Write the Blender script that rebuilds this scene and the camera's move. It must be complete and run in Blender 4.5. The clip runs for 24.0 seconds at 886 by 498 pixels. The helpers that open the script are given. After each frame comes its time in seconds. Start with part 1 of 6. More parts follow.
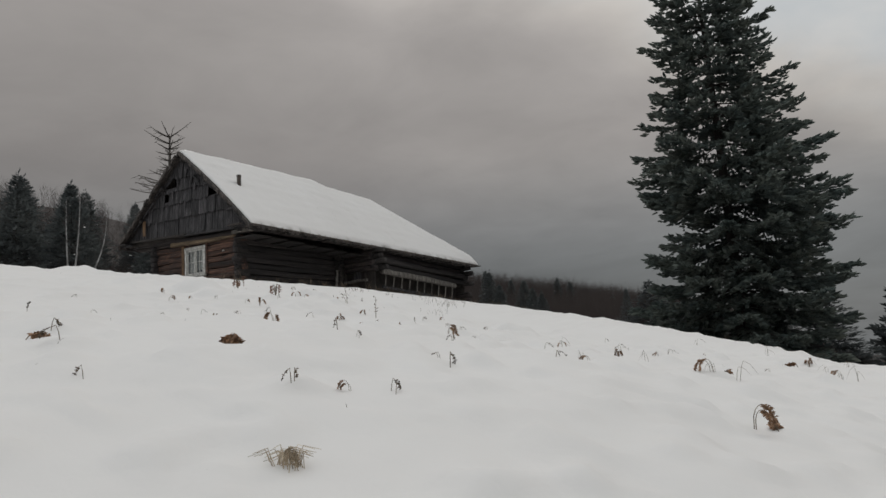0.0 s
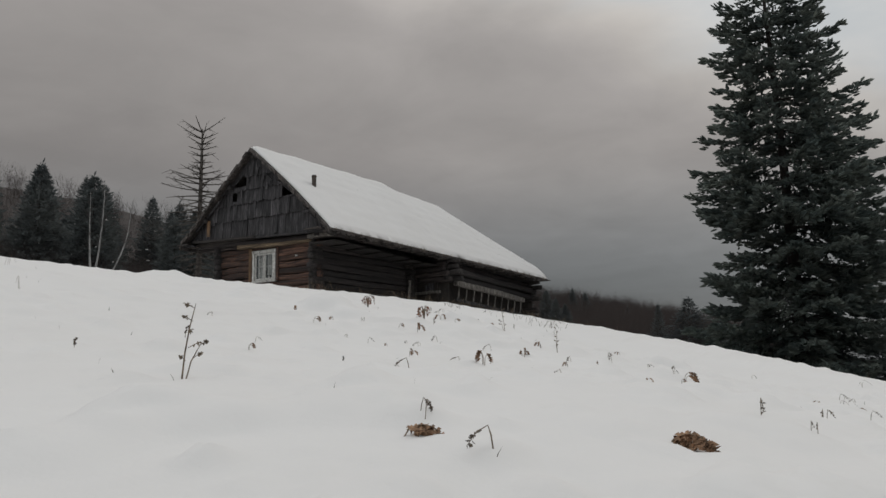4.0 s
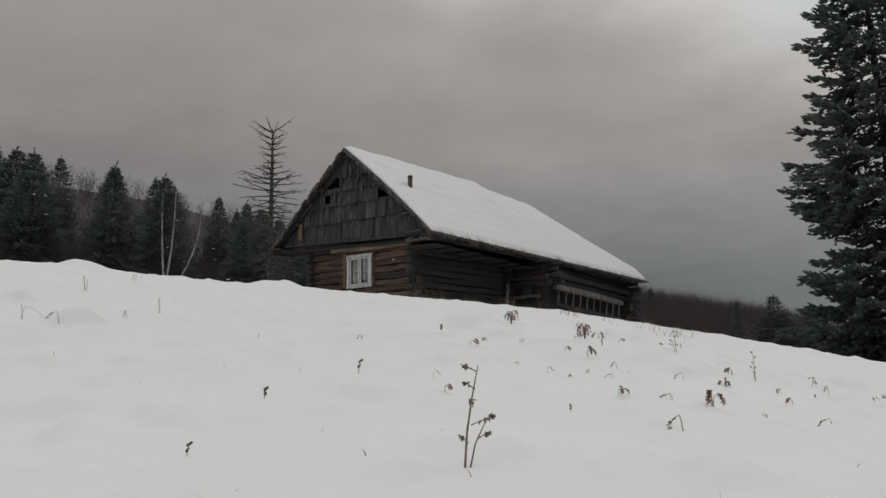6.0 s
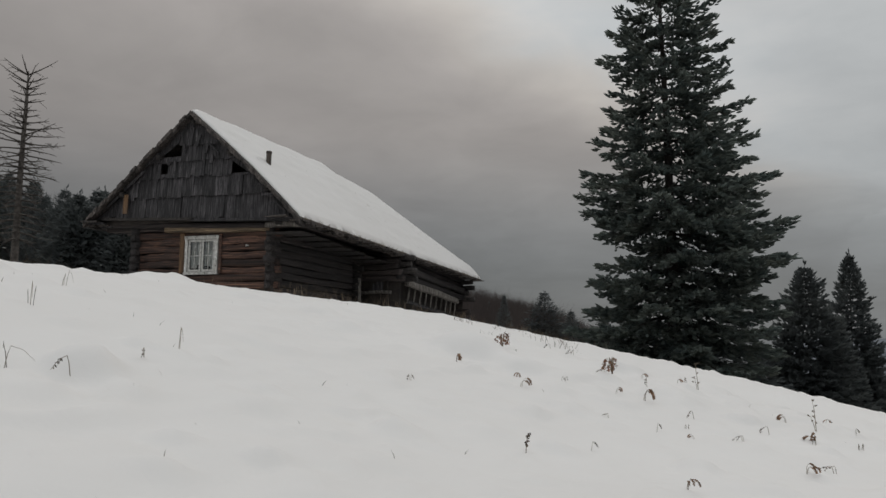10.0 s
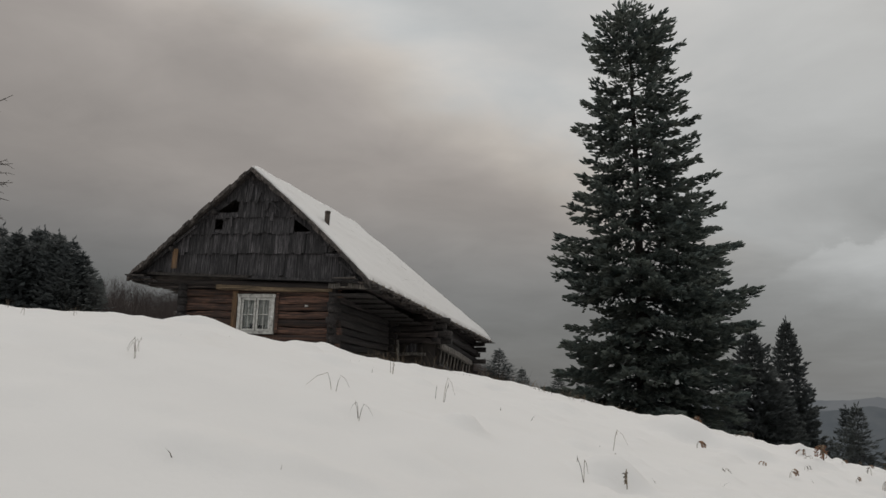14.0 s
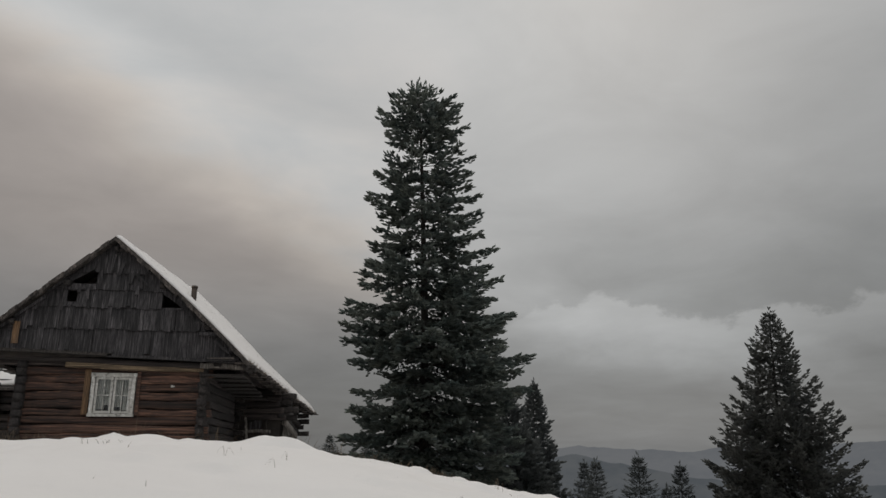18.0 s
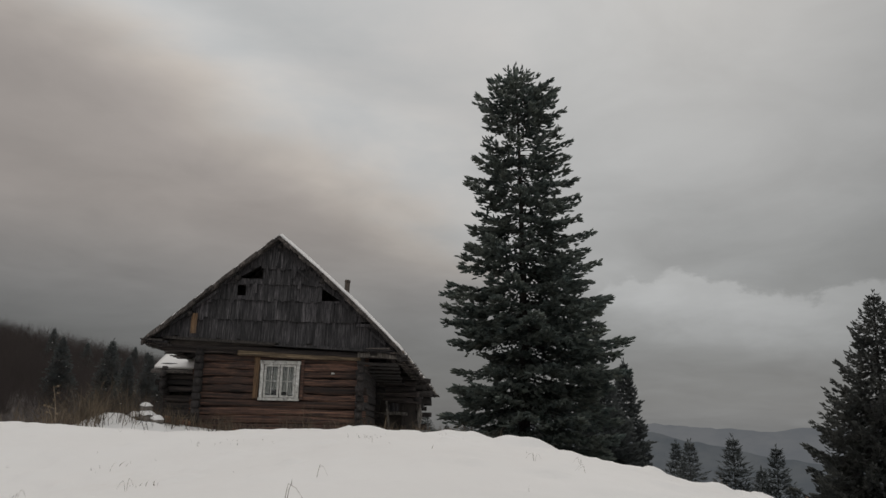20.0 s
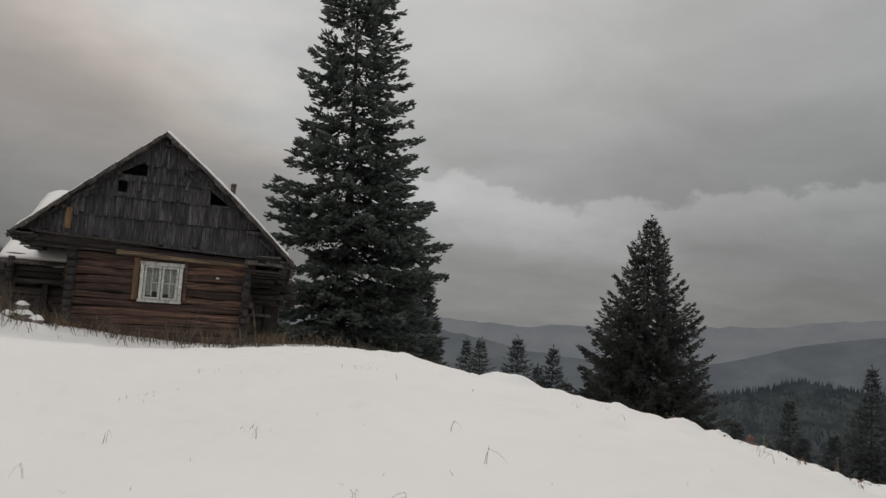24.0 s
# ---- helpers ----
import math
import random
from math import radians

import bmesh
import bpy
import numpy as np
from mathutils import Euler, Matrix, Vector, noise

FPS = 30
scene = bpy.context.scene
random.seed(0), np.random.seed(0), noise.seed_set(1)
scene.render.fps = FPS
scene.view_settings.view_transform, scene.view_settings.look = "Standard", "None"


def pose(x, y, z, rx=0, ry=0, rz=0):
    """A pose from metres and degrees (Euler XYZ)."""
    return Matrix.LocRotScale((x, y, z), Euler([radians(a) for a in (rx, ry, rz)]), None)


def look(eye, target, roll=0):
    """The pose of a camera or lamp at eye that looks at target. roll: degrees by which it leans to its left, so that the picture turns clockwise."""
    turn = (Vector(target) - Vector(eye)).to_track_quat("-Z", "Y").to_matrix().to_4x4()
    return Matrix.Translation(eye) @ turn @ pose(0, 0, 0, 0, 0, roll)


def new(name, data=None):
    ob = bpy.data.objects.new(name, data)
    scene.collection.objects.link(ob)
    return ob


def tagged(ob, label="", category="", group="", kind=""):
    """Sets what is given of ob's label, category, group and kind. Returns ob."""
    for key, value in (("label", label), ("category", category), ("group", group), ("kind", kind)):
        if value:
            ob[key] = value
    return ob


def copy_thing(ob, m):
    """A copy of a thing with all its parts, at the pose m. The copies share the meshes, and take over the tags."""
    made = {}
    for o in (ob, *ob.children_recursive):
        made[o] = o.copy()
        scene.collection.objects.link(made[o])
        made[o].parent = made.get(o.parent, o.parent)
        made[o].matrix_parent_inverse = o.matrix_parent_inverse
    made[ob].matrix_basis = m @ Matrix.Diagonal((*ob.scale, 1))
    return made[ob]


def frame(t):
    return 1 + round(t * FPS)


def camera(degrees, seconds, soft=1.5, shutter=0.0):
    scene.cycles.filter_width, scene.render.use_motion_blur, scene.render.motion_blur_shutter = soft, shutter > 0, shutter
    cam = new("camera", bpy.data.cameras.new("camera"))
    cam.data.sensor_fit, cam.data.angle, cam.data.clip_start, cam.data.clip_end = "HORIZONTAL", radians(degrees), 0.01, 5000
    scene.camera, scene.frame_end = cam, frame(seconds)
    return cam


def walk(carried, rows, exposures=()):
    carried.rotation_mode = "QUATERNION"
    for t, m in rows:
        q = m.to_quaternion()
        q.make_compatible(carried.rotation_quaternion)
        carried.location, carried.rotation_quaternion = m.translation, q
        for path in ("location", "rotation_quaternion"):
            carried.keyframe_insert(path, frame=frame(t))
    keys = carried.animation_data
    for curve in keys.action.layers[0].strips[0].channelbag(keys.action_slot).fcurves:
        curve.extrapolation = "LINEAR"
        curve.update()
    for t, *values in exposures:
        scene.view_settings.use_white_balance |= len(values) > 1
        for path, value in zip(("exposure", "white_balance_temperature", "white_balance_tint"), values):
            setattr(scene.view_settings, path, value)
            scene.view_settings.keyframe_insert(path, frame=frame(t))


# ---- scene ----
cam = camera(58.6, 24.0)
PATH = [
    (0, (22.498, -18.126, -2.502), (21.419, -16.466, -2.217), -3.4),
    (0.5, (22.092, -18.022, -2.397), (20.926, -16.424, -2.102), -2.4),
    (1, (21.734, -17.945, -2.303), (20.565, -16.343, -2.039), -2.7),
    (1.5, (21.375, -17.805, -2.23), (20.219, -16.187, -2.012), -3.4),
    (2, (20.973, -17.84, -2.159), (19.832, -16.208, -1.97), -3.1),
    (2.5, (20.616, -17.838, -2.079), (19.547, -16.16, -1.871), -2.1),
    (4.5, (18.963, -18.101, -1.803), (17.835, -16.478, -1.499), -0.7),
    (5, (18.517, -18.035, -1.666), (17.333, -16.449, -1.382), -0.6),
    (5.5, (18.057, -17.905, -1.571), (16.886, -16.31, -1.28), -1.4),
    (6, (17.566, -17.866, -1.476), (16.356, -16.3, -1.186), -1.0),
    (6.5, (17.128, -17.751, -1.424), (15.934, -16.171, -1.139), -0.3),
    (7, (16.686, -17.729, -1.326), (15.535, -16.116, -1.056), 1.7),
    (7.5, (16.228, -17.749, -1.305), (15.166, -16.076, -1.033), 2.3),
    (8, (15.684, -17.737, -1.196), (14.672, -16.033, -0.927), 2.0),
    (8.5, (15.189, -17.896, -1.085), (14.187, -16.186, -0.815), 1.6),
    (9, (14.745, -17.917, -1.058), (13.8, -16.176, -0.784), 1.2),
    (9.5, (14.259, -17.931, -0.979), (13.556, -16.073, -0.751), 0.6),
    (10, (13.773, -17.891, -0.818), (13.108, -16.02, -0.581), 0.7),
    (10.5, (13.192, -17.876, -0.708), (12.511, -16.033, -0.332), 1.9),
    (12.5, (11.554, -18.683, -0.656), (10.922, -16.831, -0.246), 1.0),
    (13, (11.066, -18.909, -0.643), (10.447, -17.051, -0.237), 1.4),
    (13.5, (10.586, -19.104, -0.58), (10.003, -17.233, -0.179), 2.2),
    (14, (10.167, -19.222, -0.527), (9.706, -17.311, -0.159), 1.9),
    (14.5, (9.685, -19.348, -0.418), (9.301, -17.419, -0.055), 2.2),
    (15, (9.24, -19.448, -0.326), (8.936, -17.504, 0.037), 1.8),
    (15.5, (8.806, -19.514, -0.237), (8.889, -17.549, 0.127), 0.8),
    (16, (8.269, -19.724, -0.145), (8.38, -17.767, 0.251), 1.0),
    (16.5, (7.861, -19.749, -0.106), (7.994, -17.804, 0.341), 0.9),
    (17, (7.469, -19.903, -0.027), (7.625, -17.956, 0.404), 0.6),
    (17.5, (7.086, -20.148, 0.028), (7.265, -18.202, 0.457), 0.2),
    (18, (6.608, -20.44, 0.016), (6.801, -18.516, 0.527), 0.3),
    (18.5, (6.145, -20.831, 0.038), (6.247, -18.903, 0.558), 1.3),
    (19, (5.76, -21.047, 0.034), (5.826, -19.104, 0.504), 0.7),
    (19.5, (5.226, -21.365, 0.165), (5.226, -19.421, 0.634), 1.2),
    (21.5, (3.343, -21.695, 0.441), (3.506, -19.731, 0.784), 0.2),
    (22, (2.974, -21.803, 0.588), (3.2, -19.86, 1.007), -3.2),
    (22.5, (2.678, -22.124, 0.574), (3.027, -20.16, 0.72), -2.5),
    (23, (2.415, -22.207, 0.595), (2.792, -20.246, 0.708), 2.3),
    (23.5, (2.079, -22.062, 0.681), (2.603, -20.141, 0.865), 5.7),
    (24, (1.71, -21.969, 0.782), (2.27, -20.06, 0.98), 3.8),
]
walk(cam, [(t, look(eye, target, roll)) for t, eye, target, roll in PATH],
     exposures=((0.0, 0.10, 6700, 11), (8.0, 0.10, 6640, 11), (14.0, 0.05, 6920, 12), (18.0, 0.01, 6940, 13), (22.0, 0.01, 6960, 13), (23.0, 0.07, 7050, 13), (24.0, 0.19, 6980, 13)))

# ---- world and light ----
def node_tree_world():
    w = bpy.data.worlds.new("overcast_sky")
    w.use_nodes = True
    nt = w.node_tree
    nt.nodes.clear()
    return w, nt


class Nodes:
    """Short writing for node trees."""

    def __init__(self, nt):
        self.nt = nt

    def add(self, kind, inputs=()):
        n = self.nt.nodes.new(kind)
        for k, v in dict(inputs).items():
            if isinstance(v, bpy.types.NodeSocket):
                self.nt.links.new(v, n.inputs[k])
            else:
                n.inputs[k].default_value = v
        return n

    def math(self, op, a, b=0.0, c=0.0, clamp=False):
        n = self.add("ShaderNodeMath", {0: a, 1: b, 2: c})
        n.operation, n.use_clamp = op, clamp
        return n.outputs[0]

    def mix(self, f, a, b, blend="MIX"):
        n = self.add("ShaderNodeMix", {0: f})
        n.data_type, n.blend_type = "RGBA", blend
        for k, v in ((6, a), (7, b)):
            if isinstance(v, bpy.types.NodeSocket):
                self.nt.links.new(v, n.inputs[k])
            else:
                n.inputs[k].default_value = (*v[:3], 1)
        return n.outputs[2]

    def ramp(self, f, stops, interp="LINEAR"):
        n = self.add("ShaderNodeValToRGB", {0: f})
        cr = n.color_ramp
        cr.interpolation = interp
        while len(cr.elements) < len(stops):
            cr.elements.new(0.5)
        for e, (p, c) in zip(cr.elements, stops):
            e.position = p
            e.color = (*c, 1) if len(c) == 3 else c
        return n.outputs[0]

    def noise(self, vec, scale, detail=4.0, rough=0.55, dist=0.0):
        return self.add("ShaderNodeTexNoise", {"Vector": vec, "Scale": scale, "Detail": detail, "Roughness": rough, "Distortion": dist}).outputs[0]

    def step(self, v, lo, hi):
        n = self.add("ShaderNodeMapRange", {0: v, 1: lo, 2: hi, 3: 0.0, 4: 1.0})
        n.interpolation_type = "SMOOTHSTEP"
        return n.outputs[0]


SOUTH = 1.0                          # how much brighter the southern sky is
SUN_AZ, SUN_EL = 20.0, 38.0          # compass angle from +y towards +x, and height, in degrees


def build_world():
    w, nt = node_tree_world()
    N = Nodes(nt)
    vec = N.add("ShaderNodeTexCoord").outputs["Generated"]
    x, y, z = N.add("ShaderNodeSeparateXYZ", {0: vec}).outputs
    tex = N.add("ShaderNodeTexSky")
    tex.sky_type, tex.sun_disc = "NISHITA", False
    tex.sun_elevation, tex.sun_rotation = radians(SUN_EL), radians(SUN_AZ)
    tex.air_density, tex.dust_density = 1.0, 3.0
    sky = tex.outputs[0]
    # angles: azimuth and height in degrees
    az = N.math("MULTIPLY", N.math("ARCTAN2", x, y), 180 / math.pi)
    el = N.math("MULTIPLY", N.math("ARCSINE", z), 180 / math.pi)
    # cloud layer seen in perspective: stretched towards the horizon
    zz = N.math("ADD", N.math("MAXIMUM", z, 0.0), 0.18)
    cv = N.add("ShaderNodeCombineXYZ", {0: N.math("DIVIDE", x, zz), 1: N.math("DIVIDE", y, zz), 2: N.math("MULTIPLY", z, 1.5)}).outputs[0]
    big = N.noise(cv, 0.9, 5.0, 0.5, 0.4)
    fine = N.noise(cv, 2.4, 6.0, 0.55, 0.3)
    # brightness of the overcast: dim at the horizon, bright overhead
    base = N.ramp(N.math("MULTIPLY", el, 1 / 90), [(0.0, (0.16,) * 3), (0.05, (0.175,) * 3), (0.12, (0.25,) * 3),
                                                  (0.22, (0.36,) * 3), (0.36, (0.46,) * 3), (0.6, (0.64,) * 3), (1.0, (0.78,) * 3)])
    # a long cloud bank whose upper edge falls from the west towards the east
    edge = N.math("SUBTRACT", N.math("MULTIPLY_ADD", az, -0.40, 15.2), el)
    edge = N.math("ADD", edge, N.math("MULTIPLY", N.math("SUBTRACT", big, 0.5), 16.0))
    bank = N.step(edge, -3.0, 7.0)
    bank = N.math("MULTIPLY", bank, N.math("SUBTRACT", 1.0, N.step(az, 1.0, 23.0)))
    bank = N.math("MULTIPLY", bank, N.step(az, -133.0, -63.0))
    rim = N.math("MULTIPLY", N.step(edge, -6.0, -1.0), N.math("SUBTRACT", 1.0, N.step(edge, -1.0, 5.0)))
    # lighter haze low in the east, and two heaped cloud tops above it with a slate gap over them
    east = N.math("MULTIPLY", N.step(az, -1.0, 21.0), N.math("SUBTRACT", 1.0, N.step(el, 9.0, 22.0)))
    av = N.add("ShaderNodeCombineXYZ", {0: N.math("MULTIPLY", az, 0.10), 1: N.math("MULTIPLY", el, 0.16), 2: 3.7}).outputs[0]
    lump = N.noise(av, 3.0, 6.0, 0.6, 0.1)
    crest = N.ramp(N.math("MULTIPLY_ADD", az, 1 / 70, 10 / 70), [(0.22, (0.30,) * 3), (0.30, (0.50,) * 3), (0.38, (0.55,) * 3), (0.43, (0.53,) * 3), (0.465, (0.465,) * 3), (0.49, (0.45,) * 3),
                                                              (0.53, (0.47,) * 3), (0.60, (0.49,) * 3), (0.66, (0.52,) * 3), (0.72, (0.53,) * 3), (0.85, (0.56,) * 3)])
    heap = N.math("SUBTRACT", N.math("ADD", N.math("MULTIPLY", crest, 20.0), N.math("MULTIPLY", N.math("SUBTRACT", lump, 0.5), 5.0)), el)
    gap = N.math("MULTIPLY", N.math("MULTIPLY", N.step(heap, -9.0, -0.8), N.math("SUBTRACT", 1.0, N.step(heap, -0.5, 0.3))), N.step(az, 9.0, 24.0))
    heap = N.math("MULTIPLY", N.step(heap, -0.35, 0.4), N.math("SUBTRACT", 1.0, N.step(heap, 0.5, 5.0)))
    heap = N.math("MULTIPLY", heap, N.step(az, 5.0, 16.0))
    val = N.math("MULTIPLY", base, N.math("MULTIPLY_ADD", N.math("SUBTRACT", fine, 0.5), 0.50, 1.0))
    val = N.math("MULTIPLY", val, N.math("MULTIPLY_ADD", bank, -0.28, 1.08))
    val = N.math("MULTIPLY", val, N.math("MULTIPLY_ADD", rim, 0.22, 1.0))
    val = N.math("ADD", val, N.math("MULTIPLY", east, 0.012))
    val = N.math("ADD", val, N.math("MULTIPLY", heap, 0.064))
    val = N.math("MULTIPLY", val, N.math("MULTIPLY_ADD", gap, -0.10, 1.0))
    val = N.math("MULTIPLY", val, N.math("MULTIPLY_ADD", N.step(az, 10.0, 38.0), -0.24, 1.0))
    val = N.math("MULTIPLY", val, N.math("MULTIPLY_ADD", N.step(az, -56.0, -32.0), 0.13, 0.90))
    # the dark bank stands in the north; the unseen southern sky is brightened as added fill
    val = N.math("MULTIPLY", val, N.math("MULTIPLY_ADD", N.step(N.math("MULTIPLY", y, -1.0), -0.1, 0.75), SOUTH, 1.0))
    low = N.math("MULTIPLY", N.math("MULTIPLY", N.step(az, -62.0, -46.0), N.math("SUBTRACT", 1.0, N.step(az, -26.0, -10.0))), N.math("SUBTRACT", 1.0, N.step(el, 3.0, 13.0)))
    val = N.math("MULTIPLY", val, N.math("MULTIPLY_ADD", low, -0.29, 1.0))
    # thinner cloud in the middle of the north
    thin = N.math("MULTIPLY", N.math("MULTIPLY", N.step(az, -40.0, -27.0), N.math("SUBTRACT", 1.0, N.step(az, 24.0, 40.0))), N.math("SUBTRACT", 1.0, N.step(el, 12.0, 27.0)))
    val = N.math("MULTIPLY", val, N.math("MULTIPLY_ADD", thin, 0.09, 1.0))
    warm = N.math("MULTIPLY", N.step(el, 4.0, 16.0), N.step(N.math("ADD", bank, N.math("MULTIPLY", fine, 0.7)), 0.25, 0.9))
    warm = N.math("MULTIPLY", warm, N.math("SUBTRACT", 1.0, N.step(az, -2.0, 15.0)))
    tint = N.mix(warm, (0.925, 1.005, 1.055), (1.035, 0.995, 0.97))
    tint = N.mix(N.math("MULTIPLY", N.math("SUBTRACT", 1.0, N.step(el, 3.0, 13.0)), N.step(az, -12.0, 12.0)), tint, (0.90, 1.0, 1.075))
    tint = N.mix(N.math("MULTIPLY", gap, 0.7), tint, (0.90, 1.0, 1.06))
    tint = N.mix(N.math("MULTIPLY", rim, N.math("MULTIPLY", warm, 0.8)), tint, (1.03, 1.0, 0.93))
    cloud = N.mix(1.0, N.mix(1.0, (1, 1, 1), val, "MULTIPLY"), tint, "MULTIPLY")
    veil = N.mix(0.97, N.mix(1.0, sky, (0.085, 0.085, 0.085), "MULTIPLY"), cloud)
    bg = N.add("ShaderNodeBackground", {0: veil, 1: SKY_STRENGTH})
    out = N.add("ShaderNodeOutputWorld")
    nt.links.new(bg.outputs[0], out.inputs[0])
    scene.world = w


SKY_STRENGTH = 1.0
build_world()
sun = new("sun", bpy.data.lights.new("sun", "SUN"))
sun.data.energy, sun.data.angle, sun.data.color = 0.5, radians(30), (1.0, 0.97, 0.92)
sun.matrix_world = look((0, 0, 60), Vector((0, 0, 60)) - Vector((math.sin(radians(SUN_AZ)) * math.cos(radians(SUN_EL)),
                        math.cos(radians(SUN_AZ)) * math.cos(radians(SUN_EL)), math.sin(radians(SUN_EL)))))


# ---- materials ----
def material(name):
    m = bpy.data.materials.new(name)
    m.use_nodes = True
    nt = m.node_tree
    nt.nodes.clear()
    N = Nodes(nt)
    out = N.add("ShaderNodeOutputMaterial")
    bsdf = N.add("ShaderNodeBsdfPrincipled")
    nt.links.new(bsdf.outputs[0], out.inputs[0])
    return m, nt, N, bsdf


def plug(nt, bsdf, color, rough=0.8, bump=None, strength=0.4, distance=0.02):
    for key, v in (("Base Color", color), ("Roughness", rough)):
        if isinstance(v, bpy.types.NodeSocket):
            nt.links.new(v, bsdf.inputs[key])
        else:
            bsdf.inputs[key].default_value = (*v, 1) if key == "Base Color" else v
    if bump is not None:
        b = nt.nodes.new("ShaderNodeBump")
        b.inputs["Strength"].default_value, b.inputs["Distance"].default_value = strength, distance
        nt.links.new(bump, b.inputs["Height"])
        nt.links.new(b.outputs[0], bsdf.inputs["Normal"])


def wood(name, dark, light, stain, grain=(1, 1, 1), rough=0.85, vary=0.5, stain_amount=0.6):
    """Weathered wood. grain: the stretch of the fibres along x, y and z."""
    m, nt, N, b = material(name)
    rnd = N.add("ShaderNodeObjectInfo").outputs["Random"]
    geo = N.add("ShaderNodeNewGeometry").outputs["Position"]
    shift = N.add("ShaderNodeCombineXYZ", {0: N.math("MULTIPLY", rnd, 37.0), 1: N.math("MULTIPLY", rnd, 11.0), 2: N.math("MULTIPLY", rnd, 23.0)}).outputs[0]
    pos = N.add("ShaderNodeVectorMath", {0: geo, 1: shift}).outputs[0]
    fibre = N.noise(N.add("ShaderNodeMapping", {0: pos, 3: grain}).outputs[0], 9.0, 6.0, 0.65)
    blotch = N.noise(geo, 1.2, 5.0, 0.65, 0.5)
    c = N.mix(N.math("POWER", N.step(fibre, 0.30, 0.76), 1.4), dark, light)
    c = N.mix(N.math("MULTIPLY", N.step(blotch, 0.48, 0.66), stain_amount), c, stain)
    # worn pale streaks and dark checks along the fibres
    streak = N.noise(N.add("ShaderNodeMapping", {0: pos, 3: [q * (0.5 if q < 1 else 1.6) for q in grain]}).outputs[0], 7.0, 5.0, 0.7)
    c = N.mix(N.math("MULTIPLY", N.step(streak, 0.54, 0.70), 0.85), c, [min(0.8, q * 1.7) for q in light])
    c = N.mix(N.math("MULTIPLY", N.math("SUBTRACT", 1.0, N.step(streak, 0.36, 0.47)), 0.92), c, [q * 0.4 for q in dark])
    tone = N.math("MULTIPLY_ADD", rnd, vary, 1.0 - vary / 2)
    c = N.mix(1.0, c, N.add("ShaderNodeCombineColor", {0: tone, 1: tone, 2: tone}).outputs[0], "MULTIPLY")
    plug(nt, b, c, rough, fibre, 0.7, 0.02)
    return m


def simple(name, a, bcol, scale=6.0, rough=0.85, bump=0.3, dist=0.02, island=0.0):
    m, nt, N, b = material(name)
    geo = N.add("ShaderNodeNewGeometry")
    n = N.noise(geo.outputs["Position"], scale, 5.0, 0.6)
    c = N.mix(N.step(n, 0.3, 0.7), a, bcol)
    if island:
        v = N.math("MULTIPLY_ADD", geo.outputs["Random Per Island"], island, 1.0 - island / 2)
        c = N.mix(1.0, c, N.add("ShaderNodeCombineColor", {0: v, 1: v, 2: v}).outputs[0], "MULTIPLY")
    plug(nt, b, c, rough, n, bump, dist)
    return m


def foliage(name, a, bcol, scale, island):
    """Thin sprays and twigs, through which part of the light passes."""
    m = bpy.data.materials.new(name)
    m.use_nodes = True
    nt = m.node_tree
    nt.nodes.clear()
    N = Nodes(nt)
    geo = N.add("ShaderNodeNewGeometry")
    n = N.noise(geo.outputs["Position"], scale, 4.0, 0.6)
    c = N.mix(N.step(n, 0.3, 0.7), a, bcol)
    v = N.math("MULTIPLY_ADD", geo.outputs["Random Per Island"], island, 1.0 - island / 2)
    c = N.mix(1.0, c, N.add("ShaderNodeCombineColor", {0: v, 1: v, 2: v}).outputs[0], "MULTIPLY")
    d = N.add("ShaderNodeBsdfDiffuse", {"Color": c})
    t = N.add("ShaderNodeBsdfTranslucent", {"Color": c})
    mix = N.add("ShaderNodeMixShader", {0: 0.5, 1: d.outputs[0], 2: t.outputs[0]})
    out = N.add("ShaderNodeOutputMaterial")
    nt.links.new(mix.outputs[0], out.inputs[0])
    return m


